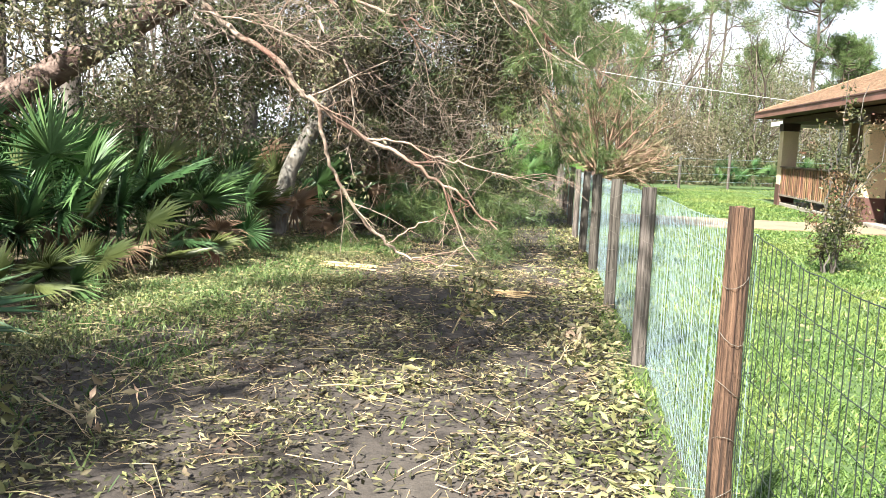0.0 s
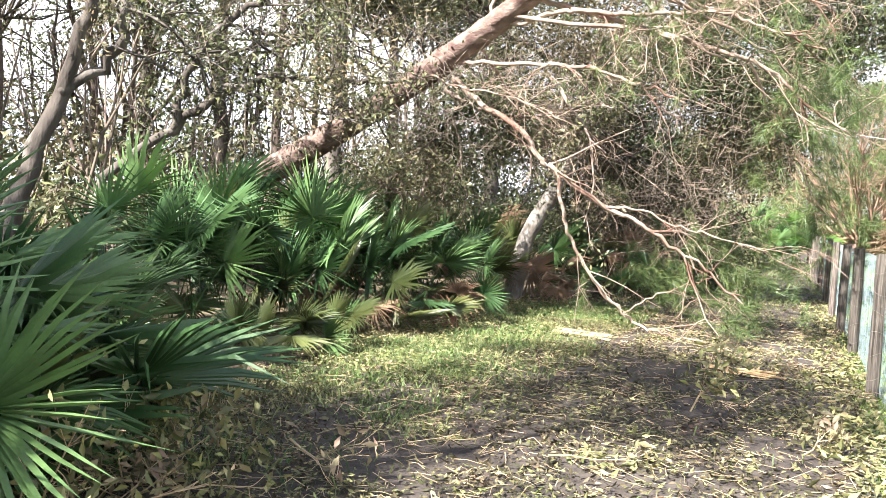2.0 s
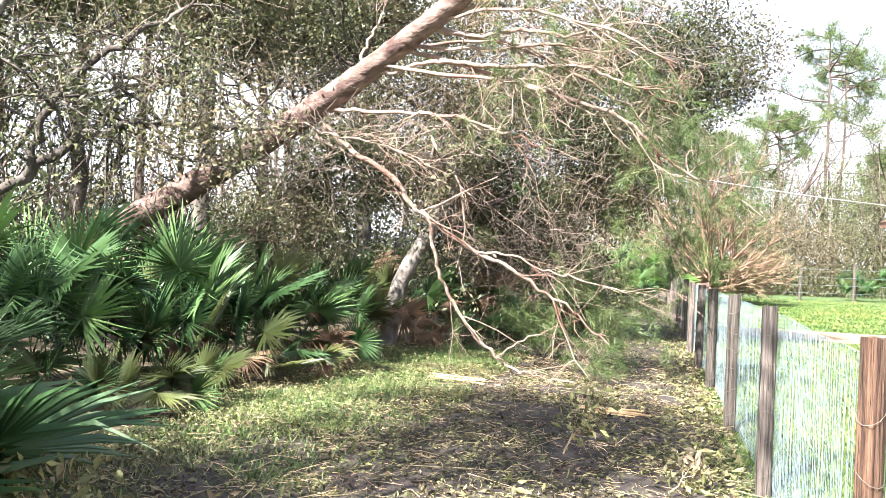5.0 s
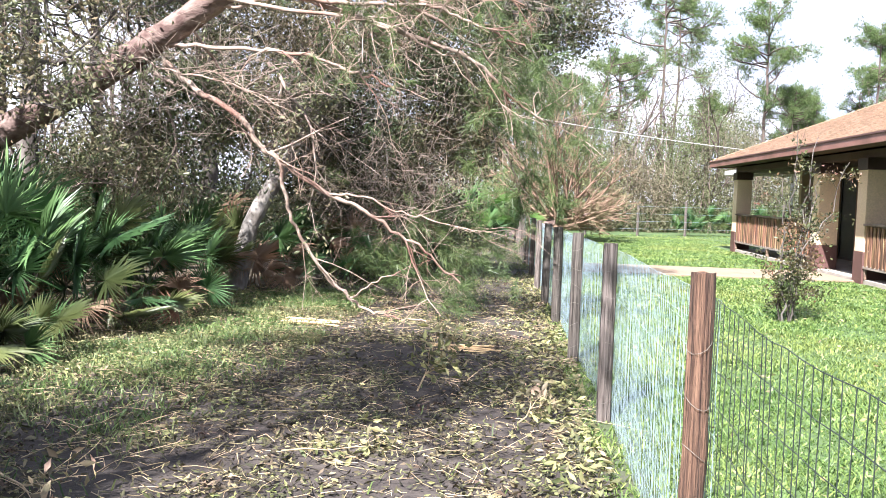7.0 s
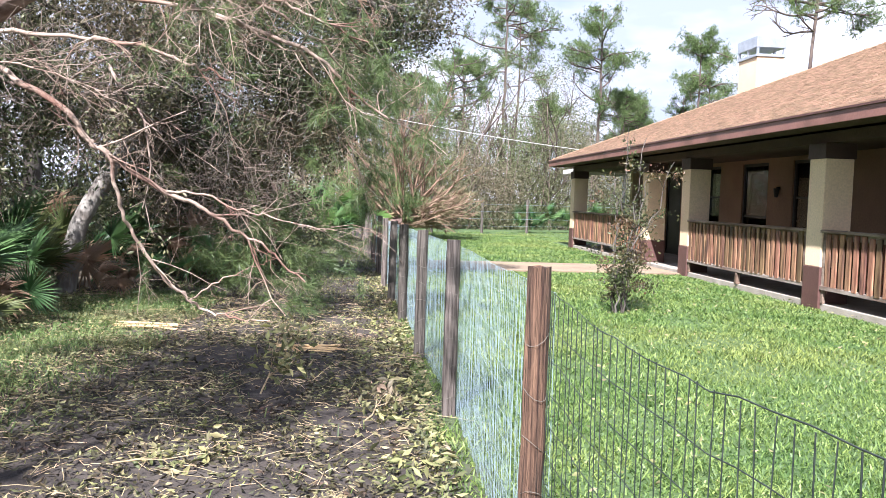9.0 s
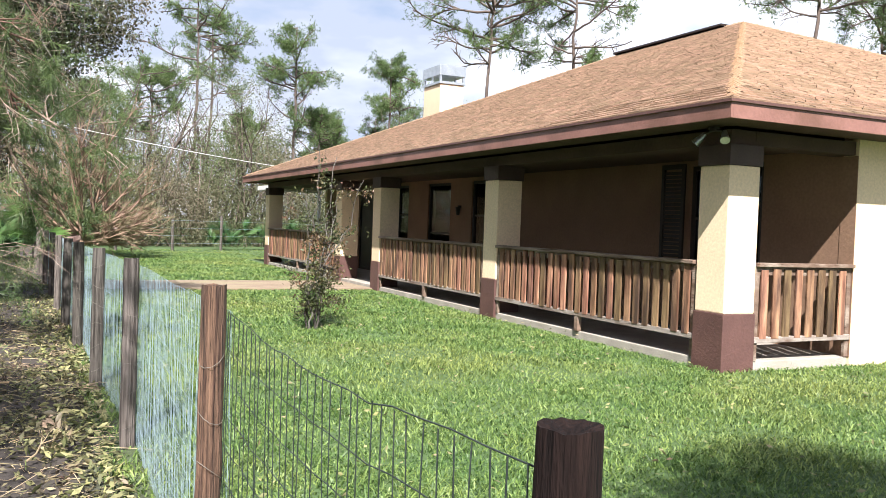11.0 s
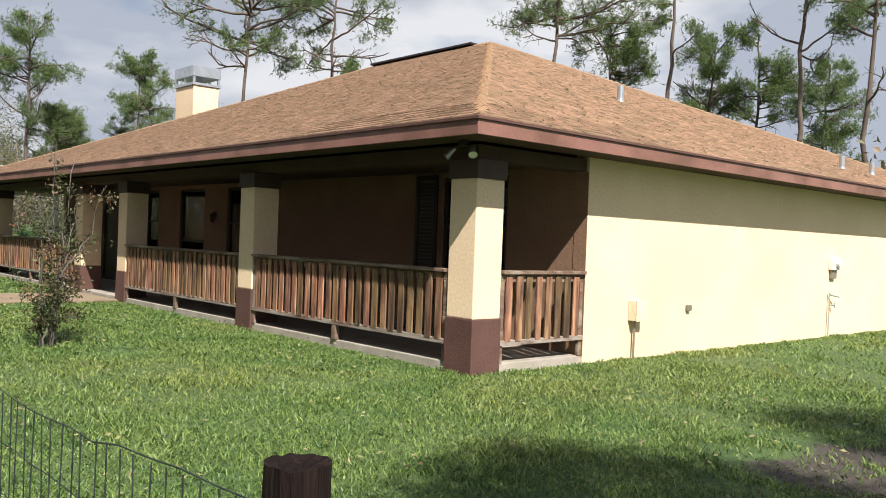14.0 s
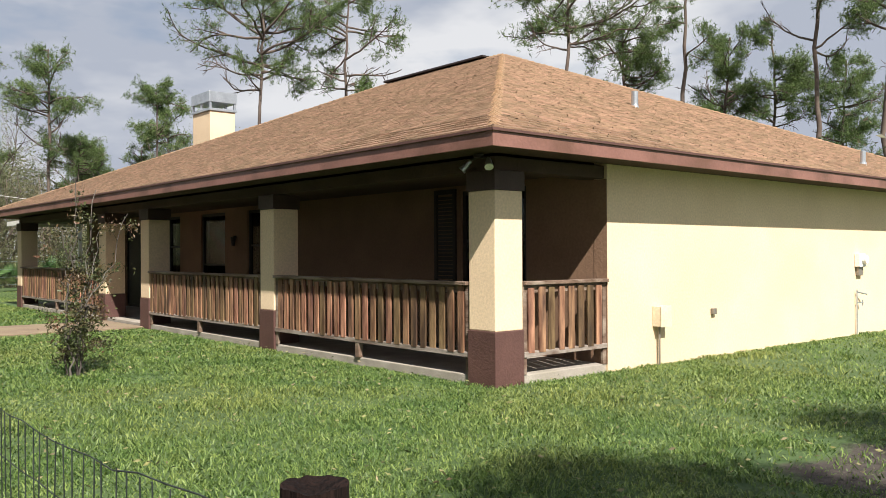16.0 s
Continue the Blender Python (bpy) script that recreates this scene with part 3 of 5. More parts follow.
    r0, r1 = bm.verts.new((RIDGE_X, ry0, zr)), bm.verts.new((RIDGE_X, ry1, zr))
    for f in ((lo[0], lo[1], r0), (lo[1], lo[2], r1, r0), (lo[2], lo[3], r1), (lo[3], lo[0], r0, r1), un[::-1]):
        bm.faces.new(f)
    for k in range(4):
        bm.faces.new((lo[k], un[k], un[(k + 1) % 4], lo[(k + 1) % 4]))
    roof = part("roof", bm, M_SHINGLE, h, "hip roof of brown asphalt shingles")
    # shingles: courses with tabs, each tab slightly proud at its lower edge
    rng = np.random.default_rng(5)
    norm = math.hypot(1, SLOPE)
    g = Geo()
    rise = 0.125 / norm
    courses = int((RIDGE_X + EAVE) / rise)
    for side in range(3):
        span = (ey1 - ey0) if side == 0 else (ex1 - ex0)
        for c in range(courses):
            v0 = c * rise
            v1 = v0 + rise * 1.02
            u = v0 + rng.uniform(-0.3, 0)
            while u < span - v0:
                w = rng.choice([0.12, 0.17, 0.24]) * rng.uniform(0.9, 1.1)
                a, b = max(u, v0), min(u + w - 0.004, span - v0)
                u += w
                if b - a < 0.03:
                    continue
                lift = 0.014 + 0.010 * rng.random()
                drop = -0.012 * rng.random() if c else -0.02
                pts = [(a, v0 + drop, lift), (b, v0 + drop, lift), (min(b, span - v1), v1, 0.003), (max(a, v1), v1, 0.003), (a, v0 + drop, -0.004), (b, v0 + drop, -0.004)]
                if side == 0:
                    q = [(ex0 + v, ey1 - uu, EAVE_TOP + SLOPE * v + z) for uu, v, z in pts]
                elif side == 1:
                    q = [(ex0 + uu, ey0 + v, EAVE_TOP + SLOPE * v + z) for uu, v, z in pts]
                else:
                    q = [(ex1 - uu, ey1 - v, EAVE_TOP + SLOPE * v + z) for uu, v, z in pts]
                near = (side == 0 and u > span - 3.2 or side == 1 and u < 3.4) and c < 6
                if near:
                    me = bpy.data.meshes.new("shingle")
                    me.from_pydata(q, [], [(0, 1, 2, 3), (4, 5, 1, 0)])
                    link("shingle", me, M_SHINGLE_PART, roof)
                else:
                    g.add(q, [(0, 1, 2, 3), (4, 5, 1, 0)])
    g.make("shingle_field", M_SHINGLE, roof, "", "stuff")
    # hip and ridge caps
    g = Geo()
    for p, q in (((ex0, ey0, EAVE_TOP), (RIDGE_X, ry0, zr)), ((ex0, ey1, EAVE_TOP), (RIDGE_X, ry1, zr)), ((ex1, ey0, EAVE_TOP), (RIDGE_X, ry0, zr)), ((RIDGE_X, ry1, zr), (RIDGE_X, ry0, zr))):
        p, q = Vector(p), Vector(q)
        d = (q - p).normalized()
        sidew = Vector((d.y, -d.x, 0)).normalized()
        sag = 0.02 if abs(d.z) < 0.01 else 0.0
        k, total = 0.16 if not sag else 0.0, (q - p).length
        while k < total - 0.1:
            a, b = p + d * k, p + d * min(k + 0.20, total)
            w, up = 0.14, Vector((0, 0, 0.030 + 0.01 * rng.random()))
            down = Vector((0, 0, -(0.14 * SLOPE * (0.72 if not sag else 1.0)) - 0.012))
            low = Vector((0, 0, -0.05))
            g.add([a - sidew * w + down, a + up, a + sidew * w + down, b + sidew * w + down, b + up * 0.5, b - sidew * w + down, a + low], [(0, 1, 4, 5), (1, 2, 3, 4)])
            g.add([a - sidew * w + down, a + up, a + sidew * w + down, a + low], [(0, 1, 3), (1, 2, 3)])
            k += 0.145
    g.make("hip_cap", M_HIP, roof, "lighter tan hip cap shingles", "stuff")
    part("ridge_vent", boxes((RIDGE_X - 0.16, RIDGE_X + 0.16, ry0 + 0.5, ry1 - 0.1, zr + 0.01, zr + 0.06), bevel=0.012), M_SHUTTER, roof, "black ridge vent")
    # pale canopy beyond the north end
    cn = part("canopy", boxes((0.4, 2.6, WALL_N + EAVE + 0.01, 22.0, 2.44, 2.48)), M_SOFFIT, h, "small canopy at the far end")
    part("canopy_edge", boxes((0.4, 2.6, 21.96, 22.03, 2.34, 2.475), bevel=0.004), M_WHITE, cn, "white edge board")
    part("canopy_edge", boxes((0.37, 0.398, WALL_N + EAVE + 0.01, 22.03, 2.34, 2.475), bevel=0.004), M_WHITE, cn, "white edge board")
    part("canopy_post", boxes((2.45, 2.55, 21.86, 21.955, -0.1, 2.438), bevel=0.004), M_WHITE, cn)
    # vents through the south slope
    for x, y, hgt in ((5.87, 2.55, 0.27), (9.62, 0.27, 0.24), (11.06, 0.30, 0.24)):
        z = EAVE_TOP + SLOPE * (y + EAVE)
        v = part("vent_pipe", rod((x, y, z - 0.1), (x, y, z + hgt), 0.06 if hgt > 0.25 else 0.05, sides=16), M_METAL, roof, "pale metal vent pipe")
        part("collar", rod((x, y, z - 0.1), (x, y, z + 0.04), 0.085, 0.06, 14), M_METAL, v)
    # chimney
    ch = part("chimney", boxes((4.7, 5.5, 17.0, 18.2, 2.4, 5.72), bevel=0.015), M_STUCCO, h, "cream stucco chimney")
    cap = part("chimney_cap", boxes((4.66, 5.54, 16.96, 18.24, 5.98, 6.30), bevel=0.01), M_METAL, ch, "shiny sheet metal cap")
    part("cap_base", boxes((4.66, 5.54, 16.96, 18.24, 5.722, 5.80), bevel=0.008), M_METAL, ch)
    for x in (4.68, 5.46):
        for y in (16.98, 17.56, 18.16):
            part("cap_leg", boxes((x, x + 0.06, y, y + 0.06, 5.80, 5.98)), M_METAL, ch)
    return h


house()


def railing(name, axis, a, b, rng):
    """A bay of weathered porch railing along y (axis 1) or along x (axis 0), flush with the columns."""
    t = thing(name, "weathered brown wooden porch railing of upright boards", "railing", "porch railings", (0, 0, 0))

    def put(n, u0, u1, w0, w1, z0, z1, m, bevel=0.004):
        s = (w0, w1, u0, u1, z0, z1) if axis else (u0, u1, w0, w1, z0, z1)
        return part(n, boxes(s, bevel=bevel), m, t)

    put("top_rail", a, b, -0.035, 0.105, 1.085, 1.125, M_RAIL, 0.006)
    put("rail_board", a, b, 0.018, 0.056, 0.995, 1.083, M_RAIL)
    put("bottom_rail", a, b, -0.004, 0.074, 0.285, 0.345, M_GREYRAIL, 0.006)
    for end in (a, b - 0.06):
        put("rail_post", end, end + 0.06, 0.018, 0.056, 0.092, 0.995, M_RAIL)
    mid = (a + b) / 2
    if axis:
        put("support", mid - 0.04, mid + 0.04, 0.0, 0.065, 0.092, 0.283, M_RAIL)
    u, k = a + 0.07, 0
    while u < b - 0.16:
        w = 0.094 * rng.uniform(0.9, 1.05)
        dz = rng.uniform(-0.02, 0.015)
        lo = 0.348
        bow = rng.uniform(-0.006, 0.006)
        if k % 2:
            put("slat", u - 0.012, u + w, 0.066 + abs(bow), 0.084 + abs(bow), lo, 1.07 + dz, M_SLAT, 0.003)
        else:
            put("slat", u - 0.004, u + w + 0.004, -0.006 + bow, 0.014 + bow, lo - 0.02, 1.07 + dz, M_SLAT, 0.003)
        u += 0.084
        k += 1
    return t


_rng = np.random.default_rng(8)
railing("porch_railing", 1, 0.44, 4.75, _rng)
railing("porch_railing", 1, 5.21, 9.64, _rng)
railing("porch_railing", 1, 12.54, 18.86, _rng)
railing("porch_railing", 0, 0.44, PORCH - 0.01, _rng)


def walkway():
    bm = boxes((-5.2, 0.0, 9.95, 12.0, -0.1, 0.035), bevel=0.01)
    tagged(part("pavement", bm, M_WALK, None, "tan concrete walkway leading to the porch", "structure"), "", "walkway")


walkway()


def wall_fittings():
    t = thing("electrical_box", "beige metal electrical box with conduit on the wall", "electrical box")
    part("box", boxes((2.79, 3.0, -0.13, -0.002, 0.49, 0.75), bevel=0.006), M_BOX, t)
    part("lid", boxes((2.785, 3.005, -0.142, -0.131, 0.485, 0.755), bevel=0.003), M_BOX, t)
    part("conduit", rod((2.87, -0.05, -0.12), (2.87, -0.05, 0.49), 0.014), M_PIPE, t, "grey conduit")
    t = thing("electrical_outlet", "small grey weatherproof outlet on the wall", "outlet")
    part("cover", boxes((4.13, 4.22, -0.05, -0.002, 0.58, 0.66), bevel=0.005), M_PIPE, t)
    t = thing("electrical_meter", "white round meter box on the wall", "meter")
    part("box", boxes((8.62, 8.86, -0.10, -0.002, 1.17, 1.40), bevel=0.012), M_WHITE, t)
    part("dial", rod((8.76, -0.101, 1.30), (8.76, -0.16, 1.30), 0.085, 0.075, 20), M_WHITE, t)
    part("lower_box", boxes((8.66, 8.84, -0.06, -0.002, 1.02, 1.168), bevel=0.008), M_PIPE, t)
    t = thing("hose_tap", "metal garden tap on a thin riser pipe", "tap")
    part("riser", rod((8.62, -0.04, -0.12), (8.62, -0.04, 0.78), 0.013), M_METAL, t)
    part("spout", rod((8.62, -0.04, 0.74), (8.80, -0.13, 0.70), 0.014), M_METAL, t)
    part("valve", rod((8.62, -0.05, 0.56), (8.75, -0.09, 0.55), 0.012), M_METAL, t)
    part("handle", rod((8.75, -0.08, 0.50), (8.75, -0.08, 0.60), 0.010), M_METAL, t)
    t = thing("floodlight", "twin floodlight with two silver lamp heads under the eave", "floodlight")
    part("base_plate", rod((-0.12, 0.12, 2.498), (-0.12, 0.12, 2.46), 0.055, sides=16), M_SHUTTER, t)
    for x, y, dx, dy in ((-0.10, 0.27, -0.55, 0.5), (-0.13, -0.04, -0.45, -0.55)):
        head = part("lamp_head", rod((x, y, 2.44), (x + 0.13 * dx, y + 0.13 * dy, 2.34), 0.024, 0.048, 18), M_METAL, t)
        part("arm", rod((-0.12, 0.12, 2.47), (x, y, 2.44), 0.012), M_SHUTTER, t)
    t = thing("wall_sconce", "small dark porch wall lamp", "wall lamp")
    part("body", rod((PORCH - 0.07, 9.75, 1.62), (PORCH - 0.07, 9.75, 1.80), 0.035, 0.06, 12), M_SHUTTER, t)
    part("bracket", boxes((PORCH - 0.07, PORCH - 0.002, 9.73, 9.77, 1.78, 1.83)), M_SHUTTER, t)


wall_fittings()


# ---- fence ----
def post_mesh(radius, height, rng, split):
    """A weathered post: a rough round or split pole with cracks down its length and a worn top."""
    sides, rings = 28, 14
    prof = 1 + rng.normal(0, 0.013, sides)
    if split:
        prof *= 1 + 0.10 * np.cos(np.linspace(0, 2 * np.pi, sides, endpoint=False) * 2 + 0.4)
    if split:
        prof *= 1 + rng.normal(0, 0.025, sides)
    for k in rng.choice(sides, 8 if split else 1, replace=False):
        prof[k] *= 0.84 if split else 0.985
    g, v = Geo(), []
    for i in range(rings):
        z = -0.25 + (height + 0.25) * i / (rings - 1)
        lean = np.array([rng.normal(0, 0.0015), rng.normal(0, 0.0015)])
        ang = np.linspace(0, 2 * np.pi, sides, endpoint=False) + 0.06 * i / rings
        r = radius * prof * (1 + rng.normal(0, 0.012, sides)) * (0.97 if i == rings - 1 else 1)
        top = rng.normal(0, 0.0015, sides) if i == rings - 1 else 0
        v.append(np.stack([r * np.cos(ang) + lean[0], r * np.sin(ang) + lean[1], np.full(sides, z) + top], 1))
    v = np.concatenate(v)
    i, j = np.meshgrid(np.arange(rings - 1), np.arange(sides), indexing="ij")
    k = (j + 1) % sides
    g.add(v, np.stack([i * sides + j, i * sides + k, (i + 1) * sides + k, (i + 1) * sides + j], -1).reshape(-1, 4))
    top = v[-sides:]
    inner = top * [0.6, 0.6, 1] + [0, 0, -0.004]
    c = np.arange(sides)
    d = (c + 1) % sides
    g.add(np.vstack([top, inner, [[0, 0, height - 0.012]]]), np.concatenate([np.stack([c, d, d + sides, c + sides], 1)]))
    g.add(np.vstack([inner, [[0, 0, height - 0.012]]]), np.stack([c, d, np.full(sides, sides)], 1))
    return g.mesh("post")


def fence():
    rng = np.random.default_rng(12)
    t = thing("wire_fence", "wire mesh fence on rough weathered wooden posts", "fence")
    spots = [(-5.71, 0.0385, 1.19, M_STUMP, 0), (-3.93, 0.034, 1.203, M_POST, 1), (-1.1, 0.044, 1.138, M_POSTGREY, 1), (0.93, 0.046, 1.118, M_POSTGREY, 1), (3.0, 0.05, 1.093, M_POSTGREY, 1), (4.7, 0.05, 1.078, M_POSTGREY, 0), (6.6, 0.045, 1.06, M_POSTGREY, 0), (8.7, 0.046, 1.05, M_POSTGREY, 1), (11.0, 0.045, 1.03, M_POSTGREY, 0), (13.5, 0.045, 1.02, M_POSTGREY, 0), (16.0, 0.045, 1.0, M_POSTGREY, 0), (18.6, 0.042, 0.95, M_POSTGREY, 0), (21.2, 0.042, 0.95, M_POSTGREY, 0)]
    labels = {0: "dark tarred round post", 1: "split reddish brown post", 2: "grey-brown split post"}
    for k, (y, r, hgt, m, split) in enumerate(spots):
        p = link("post", post_mesh(r, hgt, rng, split), m, t, labels.get(k, ""), "", k == 0)
        p.location = (fence_x(y) + (0.06 if k == 0 else 0.0), y, 0)
        lean = 0.0 if k < 3 else 0.012
        p.rotation_euler = (rng.normal(0, 1) * lean, rng.normal(0, 1) * lean, rng.uniform(0, 6))

    def top_at(y):
        return float(np.interp(y, (-5.7, -3.9, 1, 5, 12, 22), (1.13, 1.12, 1.07, 1.03, 0.98, 0.92))) + 0.004 * math.sin(y * 3.1) - 0.03 * math.sin(max(0, min(1, (y + 5.7) / 1.75)) * math.pi)

    def mesh_panel(y0, y1, step, material, radius, heights, dx, jitter, name):
        g = Geo()
        n = int((y1 - y0) / step)
        for k in range(n + 1):
            y = y0 + (y1 - y0) * k / n
            zt = top_at(y)
            j = rng.normal(0, jitter, 4)
            fx = fence_x(y) + dx
            tube(g, [(fx, y + j[0], -0.02), (fx + j[1], y + j[2], zt * 0.5), (fx, y + j[3], zt)], [radius, radius], 3)
        for hgt in heights:
            ys = np.linspace(y0, y1, max(3, int((y1 - y0) / 0.1)))
            pts = [(fence_x(y) + dx + 0.003, y, hgt * top_at(y) + rng.normal(0, jitter * 0.5)) for y in ys]
            tube(g, pts, [radius, radius], 4)
        g.make(name, material, t, "", "")

    low = [0.05, 0.12, 0.19, 0.27, 0.36, 0.45, 0.54, 0.63, 0.72, 0.81, 0.9, 1.0]
    mesh_panel(-5.66, -3.93, 0.052, M_WIRE, 0.0015, low, 0.045, 0.007, "wire_mesh")
    for a, b in zip(spots[1:-1], spots[2:]):
        mesh_panel(a[0], b[0], 0.05, M_WIREPALE, 0.0008, low, 0.052, 0.005, "wire_mesh")
        mesh_panel(a[0], b[0], 0.031, M_WIREPALE, 0.0005, [0.08, 0.24, 0.4, 0.56, 0.72, 0.88], 0.058, 0.008, "wire_netting")
    # wire ties round the posts
    for y, r, hgt, m, split in spots[1:5]:
        g = Geo()
        for z in np.arange(0.14, 1.1, 0.17):
            a = np.linspace(0, 2 * np.pi, 12)
            tube(g, np.stack([fence_x(y) + (r + 0.004) * np.cos(a), y + (r + 0.004) * np.sin(a), z + 0.03 * np.sin(a + 7 * z)], 1), [0.0011, 0.0011], 3)
        g.make("wire_tie", M_PIPE, t, "", "stuff")


fence()


def far_fence():
    rng = np.random.default_rng(14)
    t = thing("far_fence", "far wire fence on slim weathered posts before the woods", "fence")
    xs = [-3.7, -1.55, 0.5, 2.7, 5.0, 7.4, 9.9]
    for x in xs:
        y = 27.2 + 0.45 * (x + 3)
        p = link("post", post_mesh(0.055, 1.45, rng, 0), M_POSTGREY, t)
        p.location = (x, y, 0)
    g = Geo()
    for z in (0.3, 0.6, 0.9, 1.2):
        tube(g, [(x, 27.2 + 0.45 * (x + 3) - 0.06, z) for x in xs], [0.004, 0.004], 3)
    g.make("wire", M_WIREPALE, t)


far_fence()


# ---- trees and plants ----
def clumps(rng, centre, radii, count, per, sigma, hollow=0.5):
    """Leaf centres in clumps spread through an ellipsoid, thinner at its heart."""
    d = unit(rng.normal(0, 1, (count, 3))) * (rng.uniform(hollow**3, 1, (count, 1)) ** (1 / 3))
    c = np.array(centre) + d * np.array(radii)
    n = rng.poisson(per, count)
    pts = np.repeat(c, n, 0)
    return pts + rng.normal(0, sigma, pts.shape) * np.array([1, 1, 1.1])


def sprays(rng, places, per=7):
    """Twig ends that hang together in sprays round each place."""
    out = []
    for c, n, r in places:
        for _ in range(max(1, int(n * 0.75) // per)):
            m = np.array(c) + rng.normal(0, r * 0.65, 3) * [1, 1, 0.8]
            d = unit(rng.normal(0, 0.45, 3) + [0.4, 0, -0.6])
            for k in range(per):
                out.append((m + d * 0.09 * (k - per / 2) + rng.normal(0, 0.03, 3), unit(d + rng.normal(0, 0.25, 3))))
    return out


def fallen_pine():
    rng = np.random.default_rng(21)
    t = thing("fallen_pine", "storm-felled pine with reddish bark leaning over the track", "tree")
    g = Geo()
    line = smooth_line([(-16.3, 2.8, 0.05), (-14.0, 2.69, 1.08), (-12.11, 2.59, 2.01), (-10.17, 2.26, 3.02), (-8.83, 1.79, 3.75), (-7.6, 1.3, 4.5), (-6.6, 0.8, 5.3)], 22, 0.004, rng)
    tube(g, line, [0.22, 0.19, 0.165, 0.14, 0.11, 0.075, 0.04], 26, 0.04, rng)
    g.make("trunk", M_PINEBARK, t, "thick trunk with flaking red bark")
    limbs = (
        ([(-10.18, 2.26, 2.72), (-9.77, 2.3, 2.4), (-9.4, 2.34, 2.18), (-9.17, 2.36, 1.89), (-8.94, 2.38, 1.71), (-8.42, 2.5, 1.38), (-8.09, 2.56, 1.24), (-7.82, 2.62, 1.04), (-7.47, 2.7, 0.85), (-7.0, 2.8, 0.44)], 0.052, 0.3),
        ([(-8.42, 2.5, 1.38), (-8.12, 2.5, 1.37), (-7.64, 2.5, 1.2), (-7.21, 2.5, 1.13), (-6.79, 2.5, 1.0)], 0.02, 0.3),
        ([(-8.94, 2.38, 1.7), (-8.88, 2.5, 1.22), (-8.74, 2.65, 0.85), (-8.53, 2.8, 0.48), (-8.24, 3.0, 0.17), (-8.07, 3.0, 0.08), (-7.74, 2.75, 0.04), (-7.34, 2.6, 0.03)], 0.034, 0.2),
        ([(-8.26, 2.95, 0.2), (-7.89, 2.9, 0.45), (-7.53, 2.8, 0.6), (-7.3, 2.75, 0.71)], 0.014, 0.1),
        ([(-10.33, 2.26, 2.9), (-9.53, 2.1, 2.87), (-8.98, 2.0, 2.82), (-8.49, 1.95, 2.77), (-8.14, 1.95, 2.63), (-7.86, 2.0, 2.55), (-7.58, 2.0, 2.4)], 0.036, 0.4),
        ([(-9.74, 2.1, 3.27), (-9.26, 2.0, 3.28), (-8.85, 1.95, 3.36), (-8.45, 1.9, 3.32), (-8.04, 1.85, 3.26), (-7.61, 1.85, 3.27), (-7.28, 1.8, 3.24), (-6.92, 1.8, 3.1), (-6.38, 1.8, 2.88)], 0.042, 0.6),
        ([(-9.51, 2.0, 3.35), (-8.5, 1.9, 3.18), (-7.98, 1.85, 3.11), (-7.59, 1.85, 2.99), (-7.27, 1.85, 2.82), (-7.01, 1.85, 2.77)], 0.034, 0.5),
        ([(-8.91, 1.85, 3.68), (-8.38, 1.8, 3.57), (-7.87, 1.7, 3.6), (-7.44, 1.65, 3.51), (-6.99, 1.6, 3.6)], 0.04, 0.5),
        ([(-9.19, 1.95, 3.52), (-8.75, 1.9, 3.49), (-8.12, 1.9, 3.45), (-7.62, 1.9, 3.5), (-7.1, 1.9, 3.42), (-6.6, 1.9, 3.45)], 0.034, 0.5),
        ([(-9.78, 2.1, 3.26), (-9.7, 2.2, 3.61), (-9.59, 2.3, 3.94), (-9.54, 2.4, 4.28)], 0.03, 0.1),
        ([(-9.9, 2.2, 3.1), (-9.55, 2.6, 2.54), (-9.23, 2.9, 2.51), (-8.91, 3.0, 2.26), (-8.66, 3.1, 2.08)], 0.024, 0.3),
        ([(-9.17, 1.95, 3.5), (-8.21, 1.95, 3.21), (-7.01, 1.82, 2.79), (-6.51, 1.95, 2.41), (-6.12, 2.04, 2.14)], 0.04, 1.0),
        ([(-7.03, 1.84, 2.79), (-6.76, 2.24, 2.26), (-6.55, 2.45, 1.95), (-6.38, 2.55, 1.46)], 0.022, 0.8),
        ([(-9.0, 1.85, 3.65), (-8.2, 1.7, 3.9), (-7.3, 1.6, 3.95), (-6.5, 1.7, 3.75)], 0.034, 0.6),
        ([(-8.8, 1.8, 3.75), (-8.0, 1.5, 3.75), (-7.1, 1.3, 3.5), (-6.4, 1.3, 3.15)], 0.03, 0.6),
        ([(-9.2, 1.95, 3.5), (-8.4, 2.5, 3.7), (-7.6, 3.0, 3.6), (-6.8, 3.4, 3.3)], 0.03, 0.6),
        ([(-10.6, 2.3, 2.8), (-10.0, 2.0, 2.6), (-9.3, 1.9, 2.45), (-8.7, 2.0, 2.2)], 0.018, 0.3),
        ([(-8.9, 1.8, 3.7), (-7.9, 2.2, 3.5), (-7.0, 2.8, 3.1), (-6.4, 3.3, 2.6)], 0.035, 1.0),
    )
    tips = []
    for pts, r, green in limbs:
        g = Geo()
        line = smooth_line(pts, 6, 0.012, rng)
        line[:, 2] = np.maximum(line[:, 2], 0.015)
        tube(g, line, [r * 0.66, r * 0.5, r * 0.2], 8, 0.05, rng)
        mine = []
        for k in range(11 if r < 0.035 and green > 0.25 or r == 0.04 else (4 if green < 0.25 else 8)):
            i = int(rng.uniform(0.25, 1.0) * (len(line) - 1))
            i = max(1, i)
            w = unit(unit(line[i] - line[i - 1]) * 0.9 + rng.normal(0, 0.6, 3))
            grow(g, rng, line[i], w, rng.uniform(0.4, 1.0), r * 0.24, 2, mine, 0.06, 0.7, 3, 0.2, 0.6)
